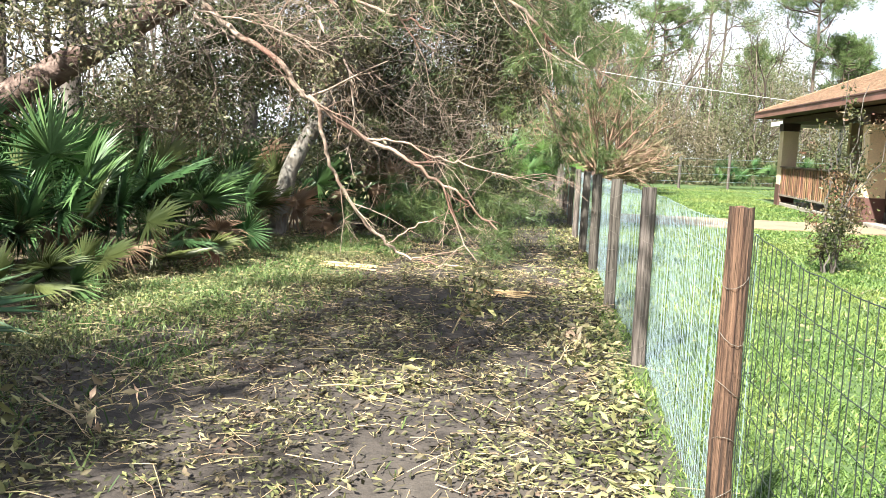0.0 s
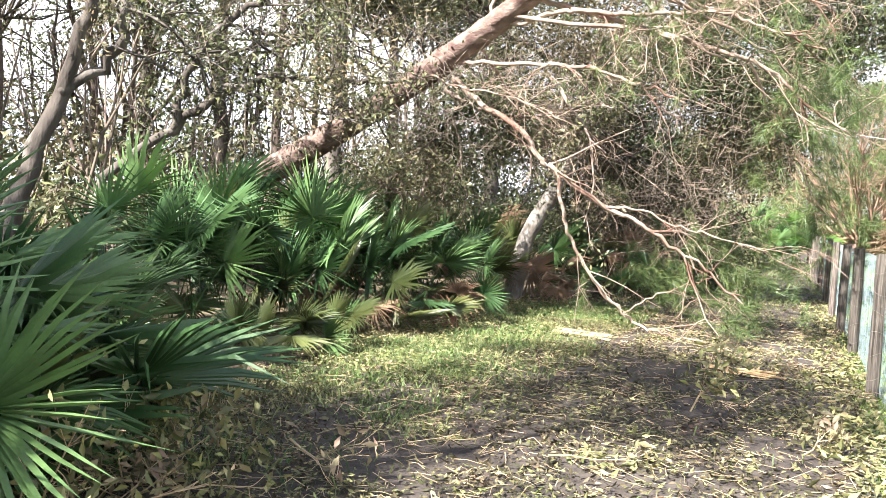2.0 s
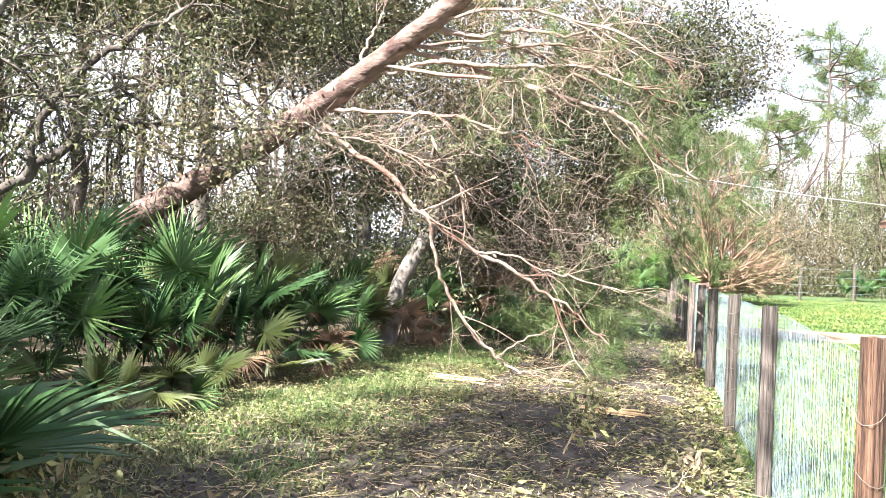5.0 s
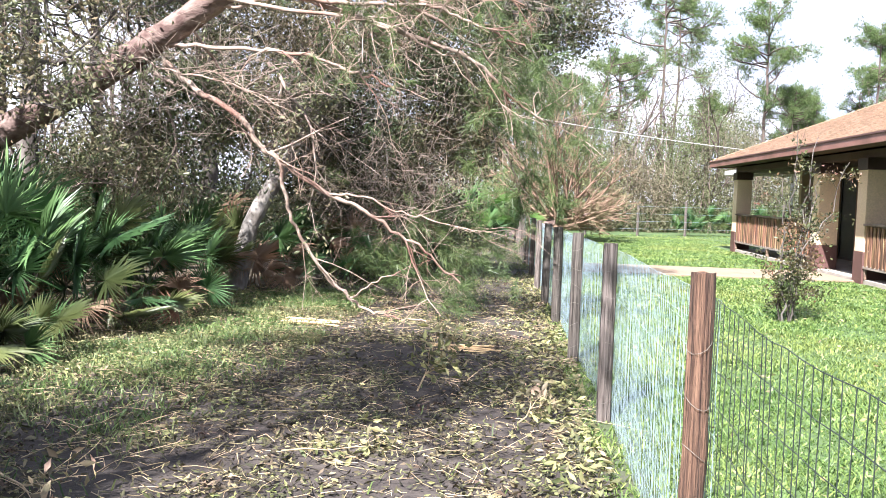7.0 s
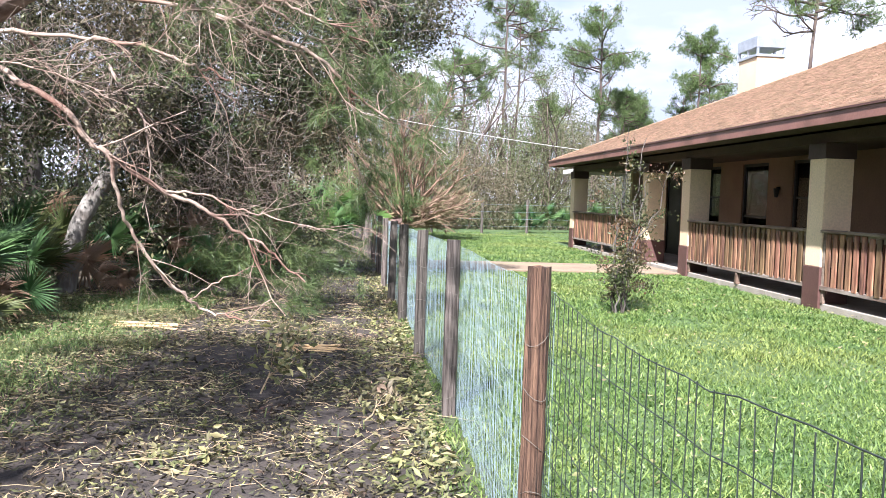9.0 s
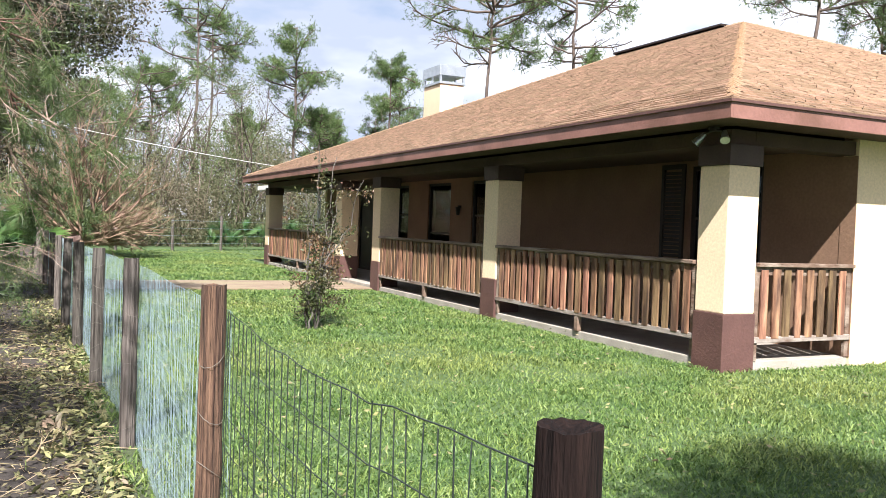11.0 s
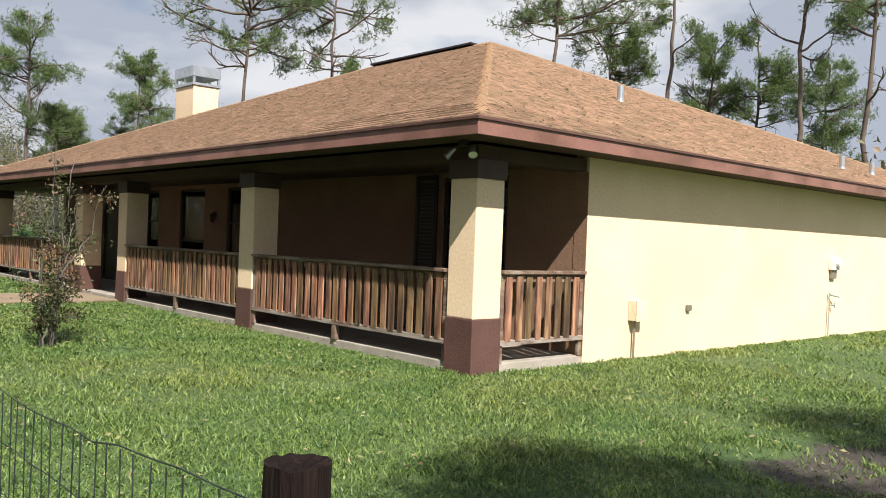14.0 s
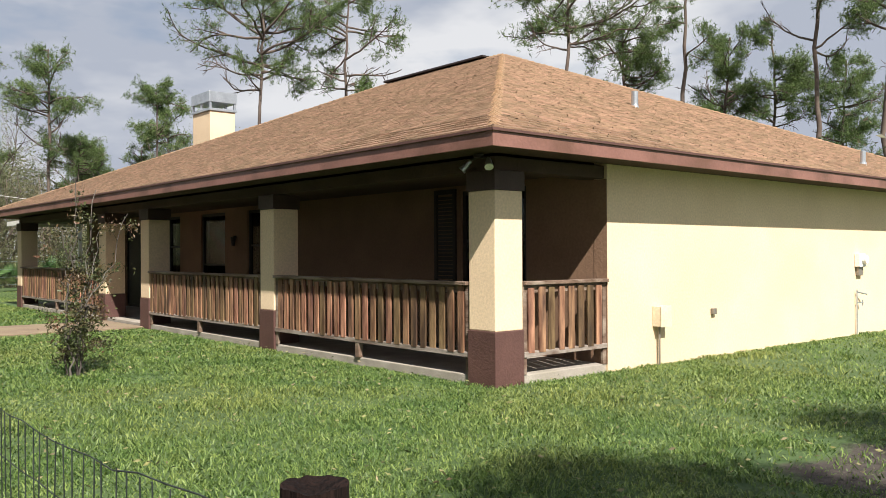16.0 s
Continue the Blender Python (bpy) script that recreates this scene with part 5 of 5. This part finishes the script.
def far_trees():
    rng = np.random.default_rng(71)
    specs = (  # x, y, height, crown radius, lowest limb, lean, density
        (5.4, 35.9, 11.2, 1.9, 0.46, 0.0, 1.7), (13.0, 41.8, 11.4, 1.7, 0.70, 0.0, 1.3), (9.5, 23.6, 11.6, 2.5, 0.62, 0.05, 1.7), (12.8, 21.6, 11.8, 2.1, 0.64, 0.0, 1.5),
        (18.5, 15.3, 13.2, 2.5, 0.62, 0.02, 1.7), (22.3, 15.4, 10.5, 1.9, 0.70, 0.0, 1.7), (22.0, 12.3, 13.5, 1.4, 0.50, 0.03, 0.7), (26.4, 12.9, 10.6, 1.6, 0.58, 0.0, 1.7),
        (27.2, 11.4, 10.6, 1.5, 0.52, 0.0, 1.7), (23.5, 7.6, 13.8, 2.3, 0.52, 0.0, 0.9), (28.4, 8.9, 9.2, 1.5, 0.56, 0.0, 1.6), (23.5, 5.3, 12.6, 2.3, 0.48, -0.04, 1.0),
        (1.6, 42.9, 13.7, 2.6, 0.60, 0.0, 1.3), (-1.2, 39.2, 9.0, 2.0, 0.48, 0.0, 1.6),
    )
    kinds = []
    for x, y, hgt, crown, start, lean, dense in specs:
        kinds.append(pine_tree("pine_tree", rng, hgt, crown, start, lean, dense))
        kinds[-1].matrix_basis = pose(x, y, 0, 0, 0, rng.uniform(-30, 30))
    bares = [bare_tree("bare_tree", rng, 5.5), bare_tree("bare_tree", rng, 7.0)]
    for x, y, size, k in ((4.0, 52.0, 1.05, 12), (22.0, 62.0, 1.3, 0), (-8.0, 36.0, 0.95, 0), (9.5, 42.0, 0.72, 13), (12.5, 43.0, 0.7, 0), (11.7, 52.0, 1.0, 13), (17.0, 50.0, 0.8, 0), (-3.6, 44.0, 0.95, 13), (3.6, 40.0, 0.78, 13), (7.8, 39.0, 0.7, 5), (32.0, 17.0, 0.85, 7), (30.0, 5.0, 0.9, 8), (33.0, 11.0, 0.8, 10), (26.0, 20.0, 0.8, 7)):
        copy_thing(kinds[k], pose(x, y, 0, 0, 0, rng.uniform(0, 360)) @ Matrix.Scale(size, 4))
    for k in range(38):
        x = rng.uniform(-14, 34) if k % 3 else rng.uniform(-9, 4)
        y = 33.5 + 0.35 * x + rng.uniform(0, 9)
        m = pose(x, y, 0, 0, 0, rng.uniform(0, 360)) @ Matrix.Scale(rng.uniform(0.7, 1.15), 4)
        if k < 2:
            bares[k].matrix_basis = m
        else:
            copy_thing(bares[k % 2], m)
    # trees behind the oaks
    for k, (x, y, s) in enumerate(((-16.1, 7.4, 0.85), (-19, 2.5, 0.9), (-21, 8, 1.0), (-18.5, 12.5, 0.9), (-24, -3, 1.0), (-15, 14, 0.8), (-27, 4, 1.1), (-13, 20, 0.9), (-20, 20, 1.0), (-17.5, -2.5, 0.75), (-22, 1.0, 1.0), (-23, 5, 1.1), (-19.5, 6, 0.8), (-25, 9, 1.15), (-21, 12, 1.0), (-28, 0, 1.1), (-22, -1, 0.9), (-17.5, 5, 0.75), (-16.5, 1.5, 0.7), (-26, 13, 1.1))):
        copy_thing(bares[k % 2] if k % 3 else kinds[0], pose(x, y, 0, 0, 0, 70 * k) @ Matrix.Scale(s, 4))


far_trees()


def undergrowth():
    rng = np.random.default_rng(81)
    g = Geo()
    # the wood's edge beyond the lawn
    n = 4300
    x = np.where(rng.random(n) < 0.4, rng.uniform(-8, 12, n), rng.uniform(-16, 44, n))
    depth = rng.exponential(3.2, n)
    y = 31.5 + 0.42 * (x + 2) * (x < 12) + (5.9 + 0.05 * (x - 12)) * (x >= 12) + depth
    hmax = (3.3 + 2.9 * np.abs(np.sin(x * 0.43) * np.sin(x * 0.21 + 1))) * (0.7 + 0.12 * depth)
    c = np.stack([x, y, rng.uniform(0, 1, n) ** 1.15 * hmax], 1)
    pts = np.repeat(c, 58, 0)
    leaves(g, rng, pts + rng.normal(0, 0.42, pts.shape), 0.11, 0.45)
    ob = g.make("undergrowth", M_FARLEAF, None, "pale olive and tan thicket at the wood's edge beyond the lawn", "stuff")
    tagged(ob, "", "undergrowth")
    g = Geo()
    # behind the house
    n = 900
    c = np.stack([rng.uniform(17, 48, n), rng.uniform(-4, 34, n), rng.uniform(0, 4.2, n)], 1)
    pts = np.repeat(c, 26, 0)
    leaves(g, rng, pts + rng.normal(0, 0.5, pts.shape), 0.24, 0.5)
    # the wood behind the oaks
    n = 2600
    x = rng.uniform(-32, -13.2, n)
    y = rng.uniform(-8, 26, n)
    hmax = 0.8 + 0.17 * (-13 - x) + 1.5 * np.abs(np.sin(y * 0.5) * np.sin(x * 0.37 + y * 0.23))
    c = np.stack([x, y, rng.uniform(0, 1, n) * hmax], 1)
    pts = np.repeat(c, 32, 0)
    leaves(g, rng, pts + rng.normal(0, 0.32, pts.shape), 0.13, 0.45)
    # beyond the oak along the track
    n = 900
    x = rng.uniform(-13.5, -7.6, n)
    y = rng.uniform(8.5, 24, n)
    c = np.stack([x, y, rng.uniform(0, 1, n) * (1.0 + 2.2 * np.abs(np.sin(x * 1.1 + y * 0.6))) * np.clip((-7.0 - x) / 2.2, 0.2, 1)], 1)
    pts = np.repeat(c, 38, 0)
    leaves(g, rng, pts + rng.normal(0, 0.24, pts.shape), 0.11, 0.45)
    ob = g.make("undergrowth", M_SHRUB, None, "tangled olive and brown undergrowth of the surrounding woods", "stuff")
    tagged(ob, "", "undergrowth")
    g = Geo()
    for k in range(900):
        if k < 520:
            x = rng.uniform(-14, 40)
            p = np.array([x, 32 + 0.4 * min(x + 2, 13) + rng.exponential(3.0), 0])
            ln = rng.uniform(2.5, 6.5)
        else:
            p = np.array([rng.uniform(-26, -13.6), rng.uniform(-6, 24), 0])
            ln = rng.uniform(1.8, 4.6)
        d = unit(np.array([rng.normal(0, 0.25), rng.normal(0, 0.25), 1]))
        tube(g, [p, p + d * ln * 0.5 + rng.normal(0, 0.1, 3), p + d * ln + rng.normal(0, 0.35, 3)], [0.035, 0.012], 4)
    ob = g.make("thin_stems", M_TWIG, None, "thin bare stems crowding the woods' edge", "stuff")
    tagged(ob, "", "stems")


undergrowth()


def second_fallen_pine():
    rng = np.random.default_rng(91)
    t = thing("fallen_pine", "second fallen pine with browned crown lying across the far fence", "tree")
    g = Geo()
    tube(g, smooth_line([(-6.2, 22.5, 0.3), (-5.2, 22.0, 0.55), (-4.2, 21.8, 0.85), (-3.0, 21.7, 1.1)], 5, 0.02, rng), [0.15, 0.13, 0.09, 0.05], 12, 0.05, rng)
    g.make("trunk", M_PINEBARK, t, "", "", True)
    tips = []
    for k in range(50):
        g = Geo()
        a = rng.uniform(-0.05, 1.05) * np.pi if k % 3 else rng.uniform(0.0, 0.3)
        p = np.array([rng.normal(-5.0, 0.3), rng.normal(22.0, 0.2), rng.uniform(0.3, 0.9)])
        w = np.array([math.cos(a), rng.normal(0, 0.35), math.sin(a) * 0.95 + 0.12])
        mine = []
        reach = rng.uniform(1.3, 2.1) if a < 0.7 else rng.uniform(1.9, 3.6)
        grow(g, rng, p, w, reach, 0.045, 2, mine, -0.03, 0.38, 4, 0.08, 0.45)
        g.make("limb", M_REDLIMB, t, "", "", True)
        tips += mine
    g, dead = Geo(), Geo()
    needles(dead, rng, [q for q in tips if rng.random() < 0.4], 0.26, 0.015, 12, 0.3)
    green = sprays(rng, (((-5.2, 21.6, 1.9), 80, 0.5), ((-4.8, 21.6, 1.3), 90, 0.45), ((-6.0, 21.8, 3.0), 80, 0.8), ((-5.0, 21.8, 3.2), 90, 0.8), ((-4.9, 21.6, 0.9), 50, 0.35), ((-6.3, 21.8, 1.8), 60, 0.6), ((-6.6, 21.8, 4.2), 110, 0.9), ((-5.3, 21.8, 4.8), 130, 0.9), ((-4.4, 21.8, 4.4), 80, 0.7), ((-4.2, 21.8, 3.2), 80, 0.6), ((-6.0, 22.2, 5.8), 90, 0.8)), 9)
    needles(g, rng, green, 0.25, 0.015, 17, 0.2)
    g.make("green_needles", M_NEEDLE, t, "", "stuff")
    dead.make("dead_needles", M_DEADNEEDLE, t, "browned needles", "stuff")


second_fallen_pine()


def shade_trees():
    """Trees that stand behind the way and throw their shade on the track and the lawn."""
    rng = np.random.default_rng(95)
    for x, y, hgt, centres in ((-4.6, -12.5, 8.5, (((-5.25, -10.2, 7.6), (1.15, 1.0, 0.8), 150), ((-4.2, -11.3, 7.4), (0.9, 1.2, 0.8), 90))), (-12.0, -10.0, 7.5, (((-12.6, -9.7, 6.4), (1.4, 1.2, 0.8), 170), ((-9.2, -5.6, 6.2), (1.7, 1.2, 0.6), 110), ((-9.9, -4.4, 6.2), (1.5, 0.9, 0.6), 70), ((-11.2, -6.7, 6.3), (1.4, 1.1, 0.6), 30), ((-10.9, -6.4, 3.8), (1.2, 1.5, 0.4), 230), ((-10.9, -7.6, 3.8), (1.0, 0.9, 0.4), 140), ((-10.3, -7.6, 6.3), (1.9, 1.9, 0.6), 45))), (-2.2, -13.5, 8.5, (((-1.8, -10.9, 8.0), (0.9, 0.8, 0.7), 70),))):
        t = thing("oak_tree", "tall leafy oak standing behind the track", "tree")
        g, ends = Geo(), []
        tube(g, smooth_line([(x, y, -0.1), (x + 0.2, y + 0.2, hgt * 0.5), (x + 0.3, y + 0.8, hgt)], 6, 0.03, rng), [0.2, 0.15, 0.06], 10, 0.05, rng)
        for c, r, n in centres:
            tube(g, smooth_line([(x + 0.2, y + 0.3, hgt * 0.55), ((x + c[0]) / 2, (y + c[1]) / 2, hgt * 0.75), c], 4, 0.04, rng), [0.07, 0.03], 6)
        g.make("trunk", M_BARK, t, "", "", True)
        g = Geo()
        for c, r, n in centres:
            leaves(g, rng, clumps(rng, c, r, n, 60, 0.16, 0.1), 0.085, 0.5)
        g.make("crown", M_OAKLEAF, t, "", "stuff")


shade_trees()


def wood_oaks():
    """Oaks whose crowns close over the woods beyond the palmettos."""
    rng = np.random.default_rng(97)
    for x, y, hgt, rad in ((-13.2, 4.6, 6.6, 2.4), (-17.5, 7.5, 7.5, 3.4), (-12.5, 10.0, 7.2, 2.8), (-21.5, 4.0, 8.0, 3.5), (-16.5, 12.5, 7.6, 3.0), (-15.5, -9.0, 7.4, 3.0), (-17.5, 17.5, 8.0, 3.4), (-22.0, -8.0, 8.2, 3.4), (-22.5, 10.5, 8.4, 3.6), (-20.0, -14.0, 8.0, 3.4)):
        t = thing("oak_tree", "dark leafy oak in the woods behind the palmettos", "tree", "oaks in the woods")
        g, ends = Geo(), []
        tube(g, smooth_line([(x, y, -0.1), (x + rng.normal(0, 0.3), y + rng.normal(0, 0.3), hgt * 0.5), (x, y, hgt)], 6, 0.04, rng), [0.17, 0.13, 0.05], 9, 0.05, rng)
        for k in range(9):
            a = rng.uniform(0, 2 * np.pi)
            grow(g, rng, (x, y, hgt * rng.uniform(0.5, 0.85)), (math.cos(a), math.sin(a), 0.35), rad * rng.uniform(0.6, 1.0), 0.05, 1, ends, -0.02, 0.6, 5, 0.15)
        g.make("trunk", M_DARKBARK, t, "", "", True)
        g = Geo()
        leaves(g, rng, clumps(rng, (x, y, hgt), (rad, rad, 2.0), int(60 * rad * rad), 48, 0.2, 0.2), 0.11, 0.45)
        g.make("crown", M_OAKLEAF, t, "", "stuff")


wood_oaks()


# ---- ground cover ----
def lawn_grass():
    rng = np.random.default_rng(101)

    def blades(g, p, height, width):
        n = len(p)
        a = rng.uniform(0, 2 * np.pi, n)
        side = np.stack([np.cos(a), np.sin(a), 0 * a], 1) * width * rng.uniform(0.7, 1.3, (n, 1))
        b = rng.uniform(0, 2 * np.pi, n)
        h = height * rng.uniform(0.4, 1.3, (n, 1))
        bend = np.stack([np.cos(b), np.sin(b), 0 * b], 1) * h * rng.uniform(0.4, 1.9, (n, 1))
        mid = p + bend * 0.45 + np.array([0, 0, 1]) * h * 0.75
        tip = p + bend + np.array([0, 0, 1]) * h * 0.8
        v = np.stack([p - side, p + side, mid + side * 0.7, mid - side * 0.7, tip], 1)
        i = np.arange(n)[:, None] * 5
        g.add(v.reshape(-1, 3), i + [0, 1, 2, 3])
        g.add(v[:, 2:].reshape(-1, 3), np.arange(n)[:, None] * 3 + [1, 0, 2])

    def patch(n, x0, x1, y0, y1, power=1.0):
        x = rng.uniform(x0, x1, n)
        y = y0 + (y1 - y0) * rng.uniform(0, 1, n) ** power
        return np.stack([x, y, np.full(n, -0.015)], 1)

    g = Geo()
    p = np.concatenate([patch(80000, -5.98, 0.0, -5.2, 4.0), patch(40000, -5.7, 3.5, -4.5, 0.0), patch(30000, -5.8, 3.5, -9.0, -4.5), patch(16000, 0.0, 11.0, -4.5, 0.0), patch(40000, -5.98, 0.0, 4.0, 10.0), patch(45000, -5.98, 1.0, 10.0, 27.0, 1.4), patch(26000, -4.5, 8.0, 19.0, 32.5), patch(9000, -0.7, 0.02, -0.3, 19.0), patch(3000, 0.4, 12.0, -0.35, -0.02)])
    keep = (p[:, 0] < -0.02) | (p[:, 1] < -0.02) | (p[:, 1] > 22.2)
    keep &= p[:, 1] < 28.4 + 0.45 * (p[:, 0] + 3)
    keep &= ~((p[:, 0] > -5.2) & (p[:, 1] > 9.93) & (p[:, 1] < 12.02))
    bare = np.hypot(p[:, 0] + 0.6, (p[:, 1] + 3.9) * 1.3) < 0.75 + 0.25 * np.sin(p[:, 0] * 7)
    keep &= ~(bare & (rng.random(len(p)) < 0.85))
    p = p[keep]
    far = np.clip(np.hypot(p[:, 0] + 6.3, p[:, 1] + 6.5) / 9, 0.8, 2.4)[:, None]
    tall = (1.0 + 0.45 * np.array([noise.noise((q[0] * 1.4, q[1] * 1.4, 3)) for q in p]))[:, None]
    blades(g, p, 0.043 * tall * tall, 0.0062 * far)
    ob = g.make("lawn_grass", M_GRASS, None, "thick mown lawn grass with coarse clumps", "stuff")
    tagged(ob, "", "grass")
    # verge grass along the wood side of the track
    g = Geo()
    p = np.concatenate([patch(40000, -10.6, -8.2, -0.6, 5.2), patch(6000, -10.2, -8.2, -3.5, -0.6), patch(8000, -9.6, -6.2, 4.5, 12.0), patch(3500, -9.5, -6.0, -4.8, 4.0), patch(9000, -9.5, -6.1, 8.0, 22.0)])
    n0 = np.array([noise.noise((q[0] * 1.1, q[1] * 1.1, 7)) for q in p])
    mid = -9.35 + 0.12 * p[:, 1]
    keep = (np.abs(p[:, 0] - mid) / 1.1 + rng.normal(0, 0.3, len(p)) < 0.5 + 1.2 * n0) | (p[:, 1] > 5) & (n0 > 0.1) | (rng.random(len(p)) < 0.10)
    p = p[keep]
    blades(g, p, 0.075 * np.ones((len(p), 1)), 0.0045 * np.ones((len(p), 1)))
    ob = g.make("verge_grass", M_VERGE, None, "soft green grass along the shaded verge", "stuff")
    tagged(ob, "", "grass")


lawn_grass()


def litter():
    rng = np.random.default_rng(111)
    g = Geo()

    def scatter(n, x0, x1, y0, y1, patchy=0.0):
        p = np.stack([rng.uniform(x0, x1, n), rng.uniform(y0, y1, n), rng.uniform(-0.004, 0.022, n)], 1)
        k = np.array([noise.noise((q[0] * 1.5, q[1] * 1.5, 9)) + 0.5 * noise.noise((q[0] * 4, q[1] * 4, 2)) for q in p])
        return p[k + rng.normal(0, 0.22, n) > patchy]

    leaves(g, rng, np.concatenate([scatter(12000, -10.2, -5.95, -9.0, -5.0, 0.02), scatter(30000, -10.2, -5.95, -5.0, 3.0, 0.02), scatter(16000, -9.5, -5.95, 3.0, 12.0, -0.1), scatter(9000, -9.0, -5.95, 12.0, 22.0, -0.2), scatter(5000, -10.4, -8.2, -1.0, 4.6, -0.1) + [0, 0, 0.045]]), 0.041, 0.34, 0.08, 0.72)
    # drifts against the fence
    n = 3000
    p = np.stack([-5.86 - np.abs(rng.normal(0, 0.26, n)), rng.uniform(-5.0, 9.0, n), np.abs(rng.normal(0, 0.025, n))], 1)
    leaves(g, rng, p, 0.066, 0.36, 0.1, 0.55)
    leaves(g, rng, scatter(3200, -5.7, 1.5, -4.8, 8.0, 0.0) + [0, 0, 0.045], 0.045, 0.4, 0.08, 0.7)
    leaves(g, rng, scatter(2600, -12.5, -9.0, -5.0, 6.0, -0.3), 0.08, 0.36, 0.08, 0.7)
    ob = g.make("leaf_litter", M_LITTER, None, "yellow-green and tan storm-torn leaves on the track", "stuff")
    tagged(ob, "", "leaves")
    g = Geo()
    leaves(g, rng, np.concatenate([scatter(26000, -10.2, -5.95, -5.2, 3.0, -0.25), scatter(9000, -9.8, -6.0, 3.0, 12.0, -0.3)]), 0.042, 0.4, 0.1, 0.6)
    ob = g.make("old_litter", M_DARKLITTER, None, "older dark brown and olive leaf litter on the soil", "stuff")
    tagged(ob, "", "leaves")
    g = Geo()
    for k in range(3200):
        p = np.array([rng.uniform(-10.3, -5.95), rng.uniform(-5.0, 5.0), rng.uniform(0, 0.02)])
        a, ln = rng.uniform(0, 2 * np.pi), rng.exponential(0.09) + 0.05
        d = np.array([math.cos(a), math.sin(a), rng.normal(0, 0.08)])
        tube(g, [p, p + d * ln * 0.5 + rng.normal(0, 0.012, 3), p + d * ln], [0.003, 0.0015], 3)
    ob = g.make("twig_litter", M_STRAW, None, "scattered straw-coloured twigs and stalks on the track", "stuff")
    tagged(ob, "", "twigs")


litter()


def debris():
    rng = np.random.default_rng(121)

    def branch(name, label, x, y, way, length, radius, material, kids=4, depth=2, leafy=0, z=0.03):
        t = thing(name, label, "branch", "", (x, y, 0))
        g, ends = Geo(), []
        grow(g, rng, (0, 0, z), way, length, radius, depth, ends, 0.02, 0.6, kids, 0.16, 0.55)
        for v in g.v:
            v[:, 2] = np.maximum(v[:, 2], 0.004)
        g.make("wood", material, t, "", "", True)
        if leafy:
            g = Geo()
            pts = np.repeat(np.array([p for p, d in ends]), leafy, 0)
            pts = pts + rng.normal(0, 0.05, pts.shape)
            pts[:, 2] = np.maximum(pts[:, 2], 0.012)
            leaves(g, rng, pts, 0.07, 0.4)
            g.make("leaf_sprays", M_LITTER, t, "", "stuff")

    branch("dead_branch", "short dark broken branch lying on the track", -7.05, 0.55, (0.75, -0.95, 0.05), 0.5, 0.022, M_DARKBARK, 4, 1)
    branch("leafy_twig", "torn leafy twig standing up from the litter", -7.05, -0.7, (0.2, 0.1, 0.5), 0.5, 0.009, M_STRAW, 5, 2, 3)
    branch("leafy_twig", "torn leafy twig lying in the litter", -7.6, -2.2, (0.8, 0.2, 0.2), 0.5, 0.007, M_STRAW, 4, 2, 2)
    branch("leafy_twig", "withered leafy twig beside the palmettos", -9.15, -3.0, (0.2, -0.3, 0.7), 0.55, 0.010, M_STRAW, 5, 2, 3)
    branch("leafy_twig", "withered leafy twig beside the palmettos", -9.0, -3.5, (0.1, 0.1, 0.7), 0.5, 0.009, M_STRAW, 5, 2, 3)
    branch("leafy_twig", "pale forked twig lying on the soil", -8.9, -2.7, (0.8, -0.6, 0.15), 0.7, 0.009, M_STRAW, 4, 2, 1)
    branch("leafy_twig", "torn leafy twig lying by the fence", -6.35, -1.4, (0.3, 0.6, 0.2), 0.4, 0.007, M_STRAW, 4, 2, 3)
    for x, y, w in ((-9.1, -4.35, (0.5, -0.1, 0.5)), (-8.95, -4.15, (0.6, 0.5, 0.3)), (-9.3, -3.9, (0.7, 0.1, 0.35)), (-9.05, -3.6, (0.3, -0.6, 0.45))):
        branch("leafy_twig", "withered leafy twig beside the palmettos", x, y, w, 0.6, 0.009, M_STRAW, 5, 2, 3)
    for x, y, a in ((-6.85, 1.1, -12), (-8.55, 2.3, -8)):
        t = thing("splintered_wood", "pale freshly splintered strips of wood on the track", "wood splinters", "", (x, y, 0))
        for k in range(9):
            ln, o = rng.uniform(0.3, 0.75), rng.normal(0, 0.06)
            b = boxes((-ln / 2, ln / 2, o - 0.011, o + 0.011, 0.005 + 0.012 * (k % 3), 0.013 + 0.012 * (k % 3)))
            p = part("strip", b, M_SPLINTER, t)
            p.rotation_euler = (rng.normal(0, 0.1), 0, radians(a) + rng.normal(0, 0.12))


debris()


def overhead_cable():
    t = thing("overhead_cable", "pale overhead cable strung before the woods", "cable")
    g = Geo()
    tube(g, smooth_line([(-7.0, 29.0, 4.9), (0.0, 31.0, 4.1), (8.0, 34.0, 3.6), (16.0, 40.0, 3.7)], 6), [0.011, 0.011], 5)
    g.make("cable", M_WHITE, t)
    for p in ((-9.0, 28.5), (22.0, 44.0)):
        g = Geo()
        tube(g, [(p[0], p[1], -0.2), (p[0], p[1], 5.4)], [0.11, 0.09], 8)
        g.make("pole", M_FARBARK, t)


overhead_cable()
